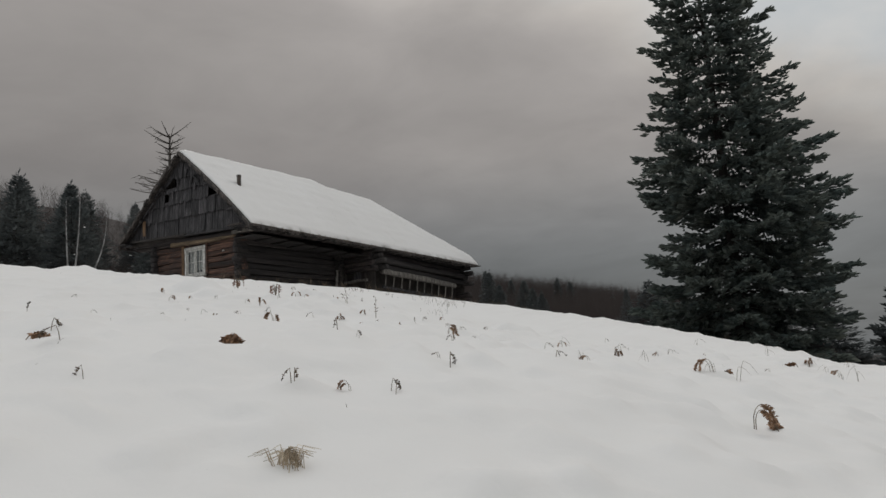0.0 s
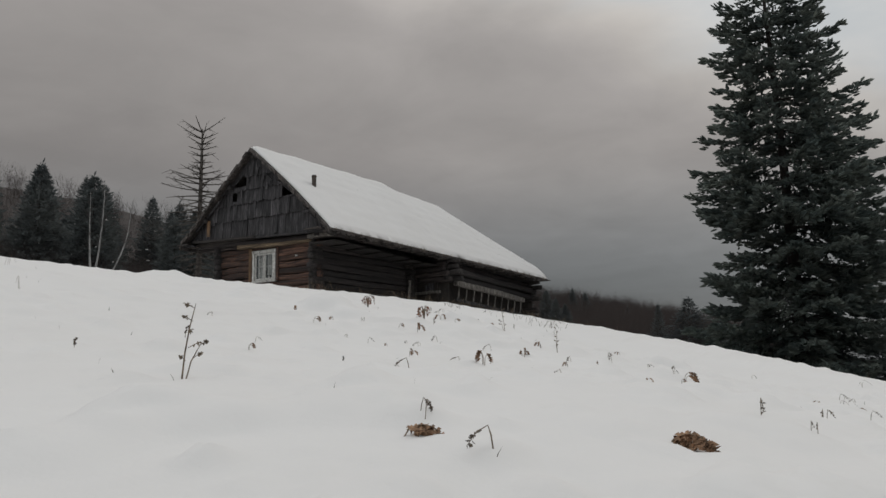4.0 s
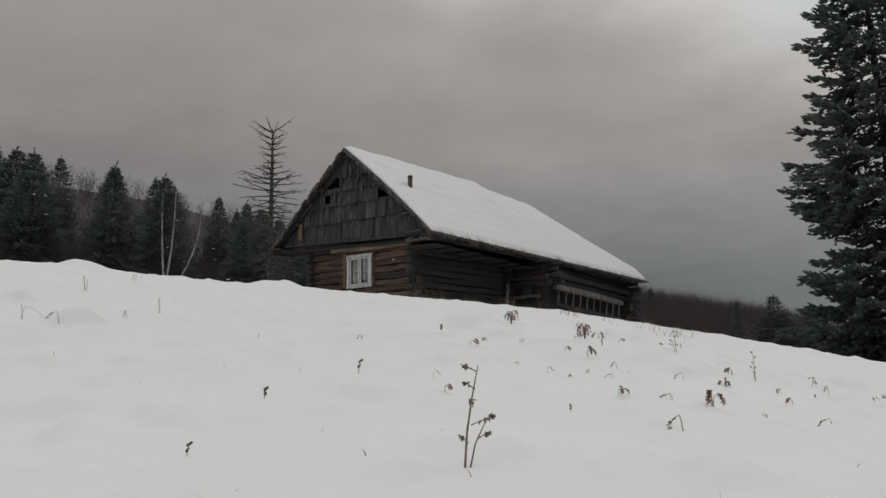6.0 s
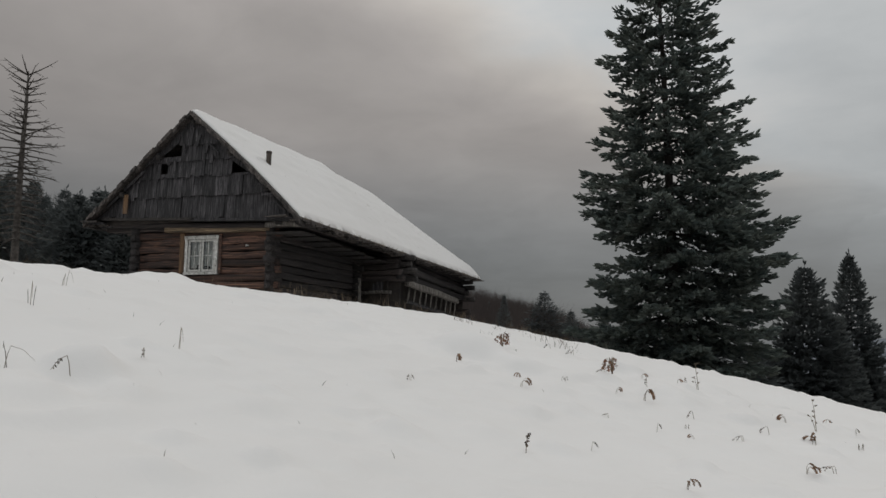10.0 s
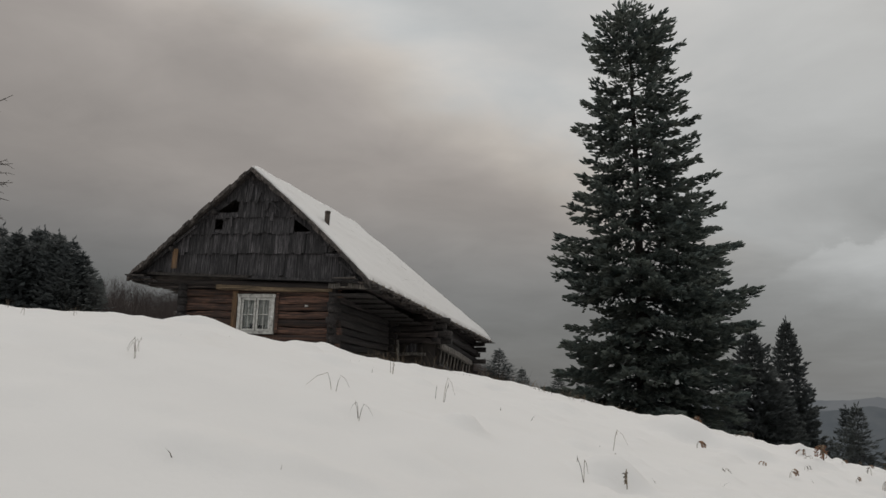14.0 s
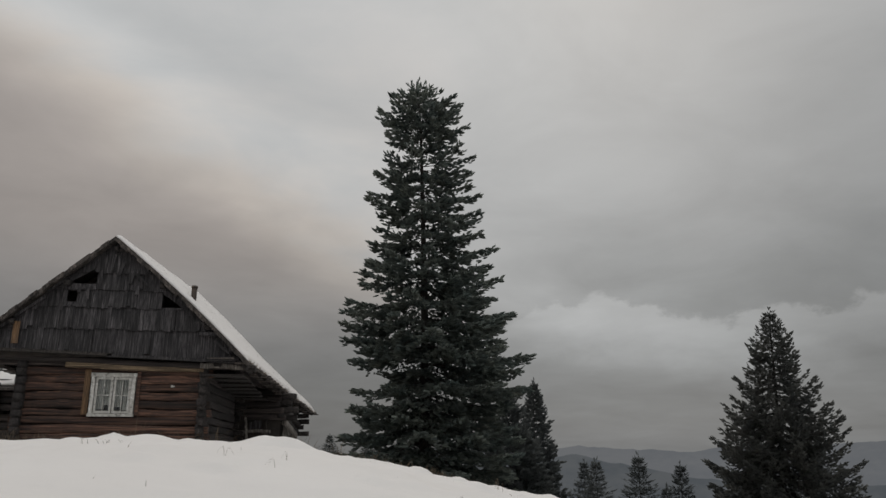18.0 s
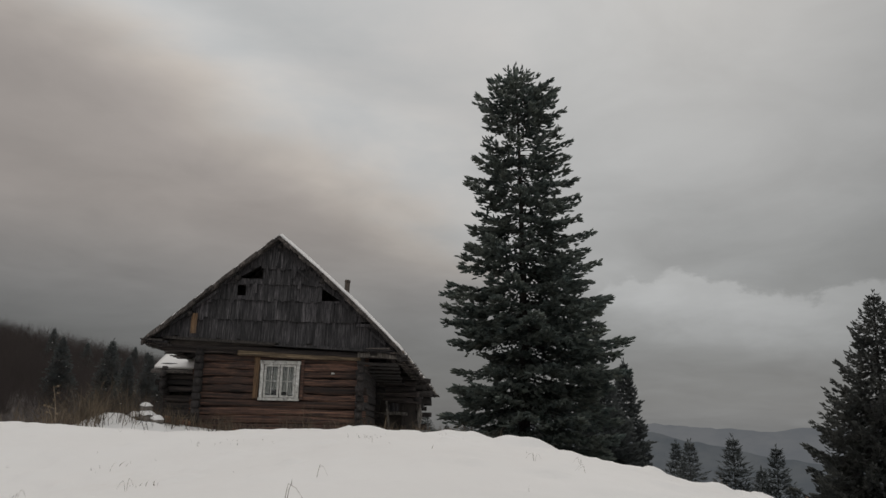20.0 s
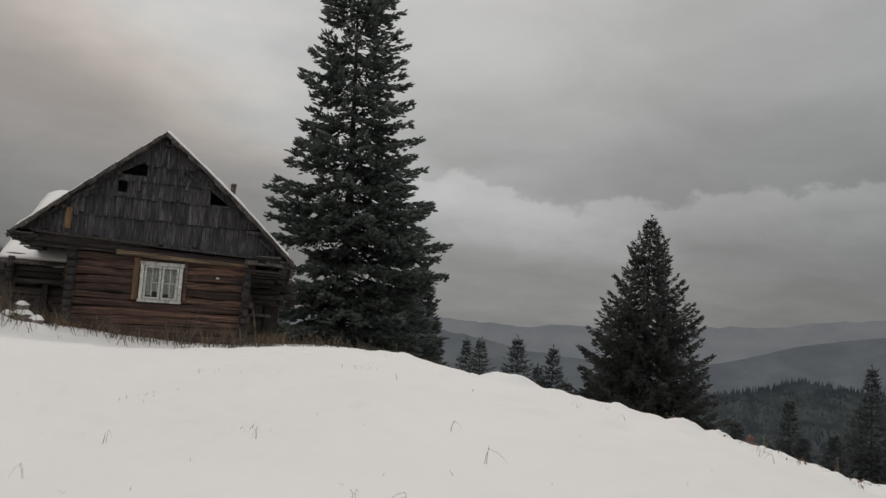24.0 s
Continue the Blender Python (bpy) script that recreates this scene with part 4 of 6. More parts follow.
def roof_sheet(side, y0, y1, ny, nt, low, high, soft, rng):
    """One slope of the roof, or the snow that lies on it: a closed slab over the rafters."""
    top, bottom = [], []
    for i in range(ny + 1):
        for j in range(nt + 1):
            y, t = y0 + (y1 - y0) * i / ny, j / nt * (1.0 if not soft else 0.995)
            p = roof_point(side, y, t)
            q = p.copy()
            p.z += low
            d = high
            if soft:
                e = min(i / ny, 1 - i / ny) * (y1 - y0)
                d = 0.065 + (high - 0.065) * min(1, e / 0.18)
                if j == nt:
                    d = 0.04
                d += 0.025 * noise.noise(Vector((y * 1.3, t * 6, side * 4.0))) + 0.012 * noise.noise(Vector((y * 5, t * 20, 2.0)))
                d += 0.007 * math.sin(t * 46 + 1.6 * noise.noise(Vector((y * 0.9, t * 3, 9.0))))
                if j == nt:
                    q.x += side * (0.025 * noise.noise(Vector((y * 4, 5.0, side))))
                    d = 0.03 + 0.015 * noise.noise(Vector((y * 3, 8.0, side)))
            q.z += d
            bottom.append(p)
            top.append(q)
    w, m = nt + 1, len(top)
    up = [(i * w + j, (i + 1) * w + j, (i + 1) * w + j + 1, i * w + j + 1) for i in range(ny) for j in range(nt)]
    if side < 0:
        up = [f[::-1] for f in up]
    faces = up + [tuple(m + k for k in f[::-1]) for f in up]
    rim = [j for j in range(nt + 1)] + [i * w + nt for i in range(1, ny + 1)] + [ny * w + j for j in range(nt - 1, -1, -1)] + [i * w for i in range(ny - 1, 0, -1)]
    faces += [(a, m + a, m + b, b) if side < 0 else (b, m + b, m + a, a) for a, b in zip(rim, rim[1:] + rim[:1])]
    return Geo().add(top + bottom, faces)


def build_window(cabin, rng):
    win = part("window", Geo().box((-0.02, -0.14, 0.94), (1.06, -0.06, 1.01), 0.004, rng), PAINT, cabin, "worn white casement window with eight panes")
    for lo, hi in (((0.0, -0.13, 1.01), (0.085, -0.05, 1.90)), ((0.955, -0.13, 1.01), (1.04, -0.05, 1.90)), ((-0.02, -0.135, 1.90), (1.06, -0.05, 1.99))):
        part("frame", Geo().box(lo, hi, 0.004, rng), PAINT, win)
    for s, x0 in ((0, 0.10), (1, 0.53)):
        x1 = x0 + 0.41
        sash = part("sash", Geo().box((x0, -0.105, 1.02), (x0 + 0.055, -0.065, 1.89)).box((x1 - 0.055, -0.105, 1.02), (x1, -0.065, 1.89)).box((x0 + .055, -0.105, 1.02), (x1 - .055, -0.065, 1.075)).box((x0 + .055, -0.105, 1.835), (x1 - .055, -0.065, 1.89)), PAINT, win)
        part("glazing_bar", Geo().box((x0 + .195, -0.10, 1.075), (x0 + .215, -0.07, 1.835)), PAINT, sash)
        part("glazing_bar", Geo().box((x0 + .055, -0.098, 1.44), (x1 - .055, -0.072, 1.462)), PAINT, sash)
        for cx0, cx1 in ((x0 + .055, x0 + .195), (x0 + .215, x1 - .055)):
            for z0, z1 in ((1.075, 1.44), (1.462, 1.835)):
                p = part("pane", Geo().box((cx0, -0.088, z0), (cx1, -0.083, z1)), GLASS, sash)
                p.visible_shadow = False
    for x0, x1, z0 in ((0.12, 0.30, 1.12), (0.32, 0.47, 1.22), (0.55, 0.72, 1.18), (0.74, 0.92, 1.1)):
        g, n = Geo(), 15
        v = [(x0 + (x1 - x0) * i / (n - 1), 0.02 + 0.02 * math.sin(i * 1.9), z) for z in (z0, 1.88) for i in range(n)]
        v += [(x, y + .006, z) for x, y, z in v]
        f = [(i, i + 1, n + i + 1, n + i) for i in range(n - 1)]
        g.add(v, f + [tuple(2 * n + k for k in q[::-1]) for q in f])
        part("curtain", g, CURTAIN, win, "white hanging curtain")
    # box behind the panes, its dimness painted near-black
    part("room_behind", Geo().box((-0.2, 0.6, 0.6), (1.3, 0.62, 2.1)).box((-0.22, 0.21, 0.6), (-0.2, 0.6, 2.1)).box((1.3, 0.21, 0.6), (1.32, 0.6, 2.1)).box((-0.2, .21, 2.1), (1.3, .6, 2.12)).box((-0.2, .21, .58), (1.3, .6, .6)), SHADE_BACKING, win)
    win.scale.x = 1.01
    # planks nailed beside the opening
    part("jamb_plank", Geo().box((-0.17, -0.13, 0.98), (-0.03, -0.09, 2.07), 0.008, rng), BOARD_ORANGE, win, "orange-brown jamb plank")
    part("chip", Geo().box((1.88, -0.10, 1.67), (1.97, -0.08, 1.71), 0.012, rng), PAINT, win, "small white chip of paint")
    part("jamb_plank", Geo().box((1.07, -0.12, 0.98), (1.16, -0.09, 2.06), 0.008, rng), LOG_FRONT, win)


build_cabin()


# ---- trees ----
NEEDLES = np.array([(0, 0), (0.3, 0.5), (0.72, 0.36), (1.0, 0.0), (0.66, -0.42), (0.28, -0.46)])
BLADE = np.array([(0, 0), (0.5, 0.5), (1.0, 0.0), (0.5, -0.5)])


def sprays(shape, origin, way, across, length, width, bend):
    """Sprays of needles: arrays of starts, directions, cross directions, lengths, widths and droop."""
    u, v = shape[:, 0], shape[:, 1]
    p = origin[:, None] + way[:, None] * (length[:, None] * u)[..., None] + across[:, None] * (width[:, None] * v)[..., None]
    p[..., 2] -= bend[:, None] * length[:, None] * u ** 2
    return p.reshape(-1, 3)


def quick_mesh(name, v, k):
    """A mesh of separate faces with k corners each."""
    me = bpy.data.meshes.new(name)
    n = len(v)
    me.vertices.add(n)
    me.vertices.foreach_set("co", np.ascontiguousarray(v, dtype=np.float32).ravel())
    me.loops.add(n)
    me.loops.foreach_set("vertex_index", np.arange(n, dtype=np.int32))
    me.polygons.add(n // k)
    me.polygons.foreach_set("loop_start", np.arange(0, n, k, dtype=np.int32))
    me.update(calc_edges=True)
    return me


def unit(a):
    return a / np.maximum(np.linalg.norm(a, axis=-1, keepdims=True), 1e-9)


def crown_mesh(name, limbs, rng, twig, gap, reach, sag, perk, cross, shape):
    """limbs: rows of (points along the limb, its length). Branchlets leave each limb to both sides in a flat, sagging fan,
    and short tufts of needles stand along them. cross: blades to a tuft."""
    o, w, a, l = [], [], [], []
    for pts, L in limbs:
        pts = np.array(pts)
        size = twig * min(1.0, 0.45 + 0.4 * L)
        n = max(3, int(L * 0.9 / gap))
        s = np.concatenate([np.linspace(0.26, 1.0, n)] * 2) + rng.normal(0, 0.3 / n, 2 * n)
        s = np.clip(s, 0.05, 1.0)
        b = reach * L * np.clip(1.03 - s, 0, 1) ** 0.55 * np.minimum(1, s / 0.35) ** 0.5 * rng.uniform(0.65, 1.15, 2 * n) + 0.6 * size
        seg = np.clip(s * (len(pts) - 1), 0, len(pts) - 1.001)
        i = seg.astype(int)
        p0 = pts[i] + (pts[i + 1] - pts[i]) * (seg - i)[:, None]
        d = unit(pts[i + 1] - pts[i])
        lat = unit(np.cross(d, [0, 0, 1.0]) + 1e-6) * np.repeat([-1.0, 1.0], n)[:, None]
        ang = rng.normal(0.95, 0.15, 2 * n)[:, None] * np.clip(1.35 - s, 0.25, 1.0)[:, None]
        way = d * np.cos(ang) + lat * np.sin(ang)
        # tufts along each branchlet
        m = np.maximum(2, np.round(b / (size * 0.36))).astype(int)
        k = np.repeat(np.arange(2 * n), m)
        u = (np.arange(len(k)) - np.repeat(np.cumsum(m) - m, m) + rng.uniform(0.1, 0.9, len(k))) / m[k]
        p = p0[k] + way[k] * (b[k] * u)[:, None]
        p[:, 2] -= sag * b[k] * u ** 1.5 + rng.normal(0, 0.12 * size, len(k))
        turn = rng.normal(0, 0.55, len(k))[:, None]
        f = way[k] * np.cos(turn) + np.cross([0, 0, 1.0], way[k]) * np.sin(turn) + d[k] * 0.25
        f[:, 2] += perk + rng.normal(0, 0.22, len(k)) - 0.2 * (1 - u)
        f = unit(f)
        ln = size * rng.uniform(0.65, 1.3, len(k))
        side = unit(np.cross(f, [0, 0, 1.0]) + rng.normal(0, 0.35, (len(k), 3)))
        for c in range(cross):
            o.append(p); w.append(f); a.append(side); l.append(ln)
            side = unit(np.cross(f, side) + rng.normal(0, 0.3, (len(k), 3)))
    o, w, a, l = (np.concatenate(q) for q in (o, w, a, l))
    return quick_mesh(name, sprays(shape, o, w, a, l, l * rng.uniform(0.26, 0.46, len(l)), rng.uniform(-0.25, 0.15, len(l))), len(shape))


def spruce(name, label, h, profile, seed, whorl, per, twig, gap, droop, needles, reach=0.3, sag=0.35, perk=0.12, cross=2, bark=BARK, thick=0.013, bare=0.03, tilt=None, shape=NEEDLES, tip=0.3, rise=0.08, fine=True, crest=0.4, leaders=()):
    """A spruce that stands at its own origin. profile: the crown's radius by the share of the height, one row for all sides or
    one for the west and one for the east. whorl: metres between the whorls; per: limbs in each; droop: how far the limbs sink;
    tip: how far their ends turn up."""
    rng = np.random.default_rng(seed)
    tree = thing(name, label, "tree")
    rows = profile if len(profile) == 2 else (profile, profile)
    g = Geo()
    r0 = h * thick
    lean = rng.uniform(-0.01, 0.01, 2) * h
    if tilt is not None:
        lean = np.array(tilt)
    spine = [(lean[0] * t * t, lean[1] * t * t, h * t) for t in np.linspace(-0.03, 0.975, 9)]
    g.tube(spine, [r0 * (1.12 - t) ** 1.2 + 0.012 for t in np.linspace(0, 1, 9)], 8)
    limbs = []
    z = h * bare
    steps = np.linspace(0, 1, 7 if fine else 3)
    while z < h * 0.985:
        t = z / h
        turn = rng.uniform(0, 6.28)
        limbs_here = per - 2 if len(profile) == 2 and t > 0.5 else per
        for k in range(limbs_here):
            a = turn + 6.283 * k / limbs_here + rng.uniform(-0.25, 0.25)
            zz = z + rng.uniform(-0.16, 0.16) * whorl
            west, east = (float(np.interp(zz / h, *zip(*q))) for q in rows)
            e = float(smooth01(0.5 + 0.9 * math.cos(a)))
            L = (west * (1 - e) + east * e) * rng.uniform(0.68, 1.05)
            if len(profile) == 2:
                L *= 1.0 + 0.05 * e * (1.0 + max(0.0, math.sin(a)))
            else:
                L *= 1.0 + 0.25 * noise.noise(Vector((math.cos(a) * 1.3, math.sin(a) * 1.3, z * 0.55 + seed)))
            if L < 0.05:
                continue
            up = rise + np.interp(t, [0.5, 0.8, 1.0], [0.0, crest * 0.4, crest])
            fall = droop * (1 - 0.6 * t)
            bend = [L * (up * q - fall * q ** 1.3 + tip * max(0, q - 0.6) ** 1.3) for q in steps]
            pts = [(lean[0] * t * t + math.cos(a) * L * q, lean[1] * t * t + math.sin(a) * L * q, zz + dz - 0.75 * bend[-1]) for q, dz in zip(steps, bend)]
            limbs.append((pts, L))
            rr = max(0.012, 0.010 * L + 0.006)
            g.tube(pts, [rr * (1.05 - 0.85 * q) for q in steps], 4 if fine else 3, False)
        z += whorl * rng.uniform(0.8, 1.2) * float(np.interp(t, [0.0, 0.75, 1.0], [1.0, 1.0, 0.5]))
    for u, w in leaders:
        limbs.append(([(lean[0] + u * 0.6, lean[1] + w, h * 0.935), (lean[0] + u * 0.9, lean[1] + w, h * 0.965), (lean[0] + u, lean[1] + w, h * 0.995)], h * 0.03))
    limbs.append(([(lean[0], lean[1], h * 0.94), (lean[0], lean[1], h * 0.97), (lean[0], lean[1], h * 1.0)], h * 0.03))
    part("trunk", g, bark, tree, smooth=True)
    part("crown", crown_mesh("crown", limbs, rng, twig, gap, reach, sag, perk, cross, shape), needles, tree)
    return tree


# the old spruce has lost limbs on its west side, which leaves gaps in its outline
BIG_WEST = ((0, 6.27), (0.15, 6.37), (0.19, 5.61), (0.215, 5.79), (0.235, 4.65), (0.252, 5.52), (0.257, 2.46), (0.284, 2.46), (0.289, 5.24), (0.335, 5.90), (0.36, 5.03), (0.4, 5.32), (0.452, 5.03), (0.457, 1.24), (0.487, 1.24), (0.492, 4.74), (0.51, 4.65), (0.555, 4.09), (0.6, 3.42), (0.64, 2.76), (0.67, 3.61), (0.73, 3.42), (0.79, 3.33), (0.796, 0.72), (0.832, 0.72), (0.838, 2.98), (0.87, 2.77), (0.905, 3.70), (0.925, 1.90), (0.95, 1.60), (0.97, 0.97), (1, 0.31))
BIG_EAST = ((0, 5.90), (0.2, 6.17), (0.26, 6.66), (0.3, 6.93), (0.355, 6.84), (0.375, 5.90), (0.4, 5.90), (0.445, 5.32), (0.46, 4.36), (0.475, 4.85), (0.51, 5.41), (0.555, 4.56), (0.6, 4.47), (0.64, 4.36), (0.665, 3.13), (0.715, 3.61), (0.74, 3.44), (0.748, 1.95), (0.772, 1.95), (0.78, 3.89), (0.81, 3.59), (0.818, 2.37), (0.84, 2.57), (0.87, 3.03), (0.91, 3.23), (0.94, 2.57), (0.953, 1.54), (0.97, 0.97), (1, 0.31))
tree = spruce("spruce", "tall old dark green spruce standing beyond the cabin", 30.2, (BIG_WEST, BIG_EAST), 5, 1.05, 11, 0.46, 0.30, 0.40, NEEDLE, reach=0.32, sag=0.40, perk=0.06, tilt=(-0.75, 0.0), tip=0.5, crest=0.30, bare=0.0, leaders=((0.55, 0.3), (-0.5, 0.2)))
tree.matrix_basis = pose(10.88, 33.4, -3.03)

OPEN = ((0.0, 7.6), (0.2, 7.4), (0.38, 6.6), (0.48, 5.7), (0.58, 4.9), (0.67, 4.2), (0.7, 3.7), (0.8, 2.4), (0.86, 1.9), (0.92, 1.2), (0.96, 0.6), (1.0, 0.1))
tree = spruce("spruce", "slender open-crowned spruce on the falling slope", 26.0, OPEN, 9, 0.62, 10, 0.40, 0.30, 0.75, NEEDLE_GREY, reach=0.24, sag=0.8, perk=-0.05, tip=1.3, rise=0.12, crest=0.35)
tree.matrix_basis = pose(41.0, 43.5, -13.4)

CONE = ((0.0, 4.0), (0.2, 3.4), (0.45, 2.35), (0.7, 1.3), (0.88, 0.5), (0.96, 0.2), (1.0, 0.06))
young = [spruce("spruce", "young dark spruce on the slope below the meadow", 12.0, CONE, 20 + k, 0.36, 8, 0.5, 0.34, 0.3, NEEDLE_HAZED, reach=0.4, cross=1, thick=0.006, shape=BLADE, tip=0.5, rise=0.10, fine=False, crest=0.3) for k in range(3)]
WIDE = ((0.0, 5.8), (0.3, 5.2), (0.55, 3.9), (0.75, 2.3), (0.9, 0.9), (1.0, 0.06))
wood_tree = [spruce("spruce", "dark spruce at the edge of the wood", 22.0, WIDE, 40 + k, 0.62, 8, 0.9, 0.62, 0.3, NEEDLE_HAZED, reach=0.4, cross=1, thick=0.008, shape=BLADE, tip=0.4, rise=0.10, fine=False, crest=0.3) for k in range(3)]


def branch_snow(tree, h, profile, seed, n):
    """A few small pads of snow left on the limbs."""
    rng = random.Random(seed)
    g = Geo()
    for k in range(n):
        t, a = rng.uniform(0.25, 0.75), rng.uniform(0, 6.283)
        r = float(np.interp(t, *zip(*profile))) * rng.uniform(0.7, 0.95)
        x, y, z, w = math.cos(a) * r, math.sin(a) * r, h * t - 0.12 * r, rng.uniform(.25, .5)
        c, s = -math.sin(a) * w, math.cos(a) * w
        g.add([(x - c, y - s, z), (x + c, y + s, z - .05), (x + c * .6 + s * .3, y + s * .6 - c * .3, z - .12), (x - c * .6 + s * .3, y - s * .6 - c * .3, z - .1), (x, y, z + .09)],
              [(0, 1, 4), (1, 2, 4), (2, 3, 4), (3, 0, 4), (3, 2, 1, 0)])
    tagged(part("snow_pads", g, SNOW, tree), "small white pads of snow", kind="stuff")


for k, t in enumerate(wood_tree):
    branch_snow(t, 22.0, WIDE, 60 + k, 9)


def aim(cx, cy, cz, azim, elev, dist):
    """The place that a given distance away in a given direction (degrees)."""
    return cx + dist * math.sin(radians(azim)), cy + dist * math.cos(radians(azim)), cz + dist * math.tan(radians(elev))


def plant(models, k, x, y, top, h0, width=1.0):
    """Sets a copy of a model so that its tip is at the height top and its foot in the ground."""
    foot = float(height(x, y)) - 0.3
    h = max(top - foot, 2.0)
    s = h / h0
    m = Matrix.LocRotScale((x, y, foot), Euler((0, 0, k * 2.4)), (s * width, s * width, s))
    ob = copy_thing(models[k % len(models)], m)
    return ob


# young spruces below the meadow
for k, (azim, elev, dist, wd) in enumerate(((18.1, -0.65, 84, 0.9), (19.1, -0.6, 78, 1), (21.8, -0.25, 80, 1), (24.3, -0.8, 82, 0.95), (23.3, -2.2, 86, 1),
                                          (44.3, -3.1, 95, 1.1), (40.9, -5.4, 90, 1.1), (46.8, -3.6, 99, 1.2), (42.7, -5, 84, 1.2))):
    x, y, z = aim(2.4, -21.9, 0.65, azim, elev, dist)
    plant(young, k, x, y, z, 12.0, wd)
rng_slope = random.Random(31)
for k in range(20):
    x, y, z = aim(2.4, -21.9, 0.65, rng_slope.uniform(30, 60), rng_slope.uniform(-6.5, -4.2), rng_slope.uniform(105, 240))
    plant(young, k, x, y, z, 12.0, 1.2)
for k in range(16):
    x, y, z = aim(2.4, -21.9, 0.65, 15.5 + 1.15 * k + rng_slope.uniform(-.5, .5), rng_slope.uniform(-6.6, -4.4), rng_slope.uniform(76, 96))
    plant(young, k, x, y, z, 12.0, 1.2)
foot = float(height(24.9, 64.2)) - 0.3
SLIM = ((0, 4.58), (0.2, 4.31), (0.42, 3.43), (0.62, 2.46), (0.8, 1.41), (0.92, 0.66), (0.97, 0.26), (1, 0.09))
tree = spruce("spruce", "young pointed dark spruce beside the tall old one", 8.0 - foot, SLIM, 27, 0.48, 10, 0.5, 0.34, 0.3, NEEDLE_HAZED, reach=0.38, thick=0.008, tip=0.5, rise=0.10, crest=0.35)
tree.matrix_basis = pose(24.9, 64.2, foot)
foot = float(height(20.3, 53.0)) - 0.3
tree = spruce("spruce", "dense dark spruce standing close behind the tall old one", 6.0 - foot, [(t, r * 1.15) for t, r in SLIM], 29, 0.5, 10, 0.5, 0.34, 0.3, NEEDLE_HAZED, reach=0.38, thick=0.008, tip=0.5, rise=0.10, crest=0.35)
tree.matrix_basis = pose(20.3, 53.0, foot)
for k, (x, y, z) in enumerate(((7.2, 38.5, 1.2), (5.2, 42.0, 0.2), (14.5, 40.5, 2.0), (9.0, 32.6, -0.4), (13.2, 32.8, -1.0), (11.0, 41.5, 1.5))):
    plant(young, k, x, y, z, 12.0, 1.5)
for k, (azim, elev, dist, wd) in enumerate(((-12.2, 3.7, 74, 1.8), (-15.1, 3.5, 92, 0.8), (-10.3, 2.4, 80, 1.3), (-8.1, 2.2, 70, 1.3), (-5.9, 1.2, 76, 1.2))):
    x, y, z = aim(13.8, -17.9, -0.8, azim, elev, dist)
    plant(young, k, x, y, z, 12.0, wd)
# edge of the wood on the western hillside
for k, (azim, elev, dist, wd) in enumerate(((-68.2, 14.4, 185, 1), (-66.7, 14.1, 180, 1.1), (-64.1, 13.9, 215, 0.7), (-60.9, 13.4, 190, 0.9), (-58, 12.9, 185, 0.9), (-57.1, 12.6, 190, 0.9), 
                                          (-53.9, 11.9, 195, 0.7), (-52.6, 10.9, 200, 0.8), (-51, 11.2, 180, 0.9), (-49.7, 10.5, 190, 0.9), (-71.2, 14.6, 190, 1), (-73.7, 14.2, 190, 1),
                                          (-48.3, 10.2, 175, 1), (-24.1, 5.4, 240, 0.7), (-23.2, 5.1, 245, 0.8), (-25.3, 4.6, 250, 0.9), (-20.3, 4, 250, 0.8), (-29.2, 6.3, 230, 0.7), (-17.3, 3.3, 230, 0.7))):
    x, y, z = aim(18.5, -18.0, -1.67, azim, elev, dist)
    plant(wood_tree, k, x, y, z, 22.0, wd * 1.15)
for k, (x, y, z, wd) in enumerate(((-80.8, 37.3, 25.8, 0.9), (-82.5, 46.2, 26.2, 0.9), (-87.9, 30.0, 27.6, 1.0), (-85.3, 62.9, 25.3, 0.8))):
    plant(wood_tree, k, x, y, z, 22.0, wd)
for k, (x, y, z, wd) in enumerate(((-46.4, 42.8, 13.5, 1.2), (-46.4, 45.6, 14.3, 1.2), (-43.7, 45.2, 13.9, 1.2), (-41.5, 44.5, 13.0, 1.2), (-40.5, 45.3, 11.7, 1.2))):
    plant(wood_tree, k, x, y, z, 22.0, wd)
for k, (x, y, z, wd) in enumerate(((65.5, 41.5, -0.4, 0.8), (63.3, 50.3, -4.4, 0.9))):
    plant(young, k, x, y, z, 12.0, wd)
for k, (azim, elev, dist, wd) in enumerate(((-43.3, 9.7, 88, 1), (-42.1, 9.4, 84, 1.1), (-40.8, 9.9, 88, 1), (-39.7, 9.3, 85, 1.1), (-38.6, 8, 92, 1), (-39.3, 7.9, 80, 1.1), (-44.5, 9.2, 92, 1), (-37.1, 7, 130, 0.8), (-47.3, 10, 95, 1), (-48.7, 10.4, 98, 1))):
    x, y, z = aim(10.2, -19.2, -0.5, azim, elev, dist)
    plant(wood_tree, k, x, y, z, 22.0, wd)
for k, (azim, elev, dist, wd) in enumerate(((-21.4, 5.2, 128, 0.95), (-20.2, 4.1, 122, 0.95), (-18.9, 4.4, 130, 0.95), (-17.9, 3.7, 124, 0.95), (-16.9, 3.2, 120, 1.0), (-15.0, 1.6, 122, 1.1), (-23.2, 5.0, 215, 0.9), (-24.4, 5.2, 132, 0.9))):
    x, y, z = aim(3.0, -21.8, 0.6, azim, elev, dist)
    plant(wood_tree, k, x, y, z, 22.0, wd)
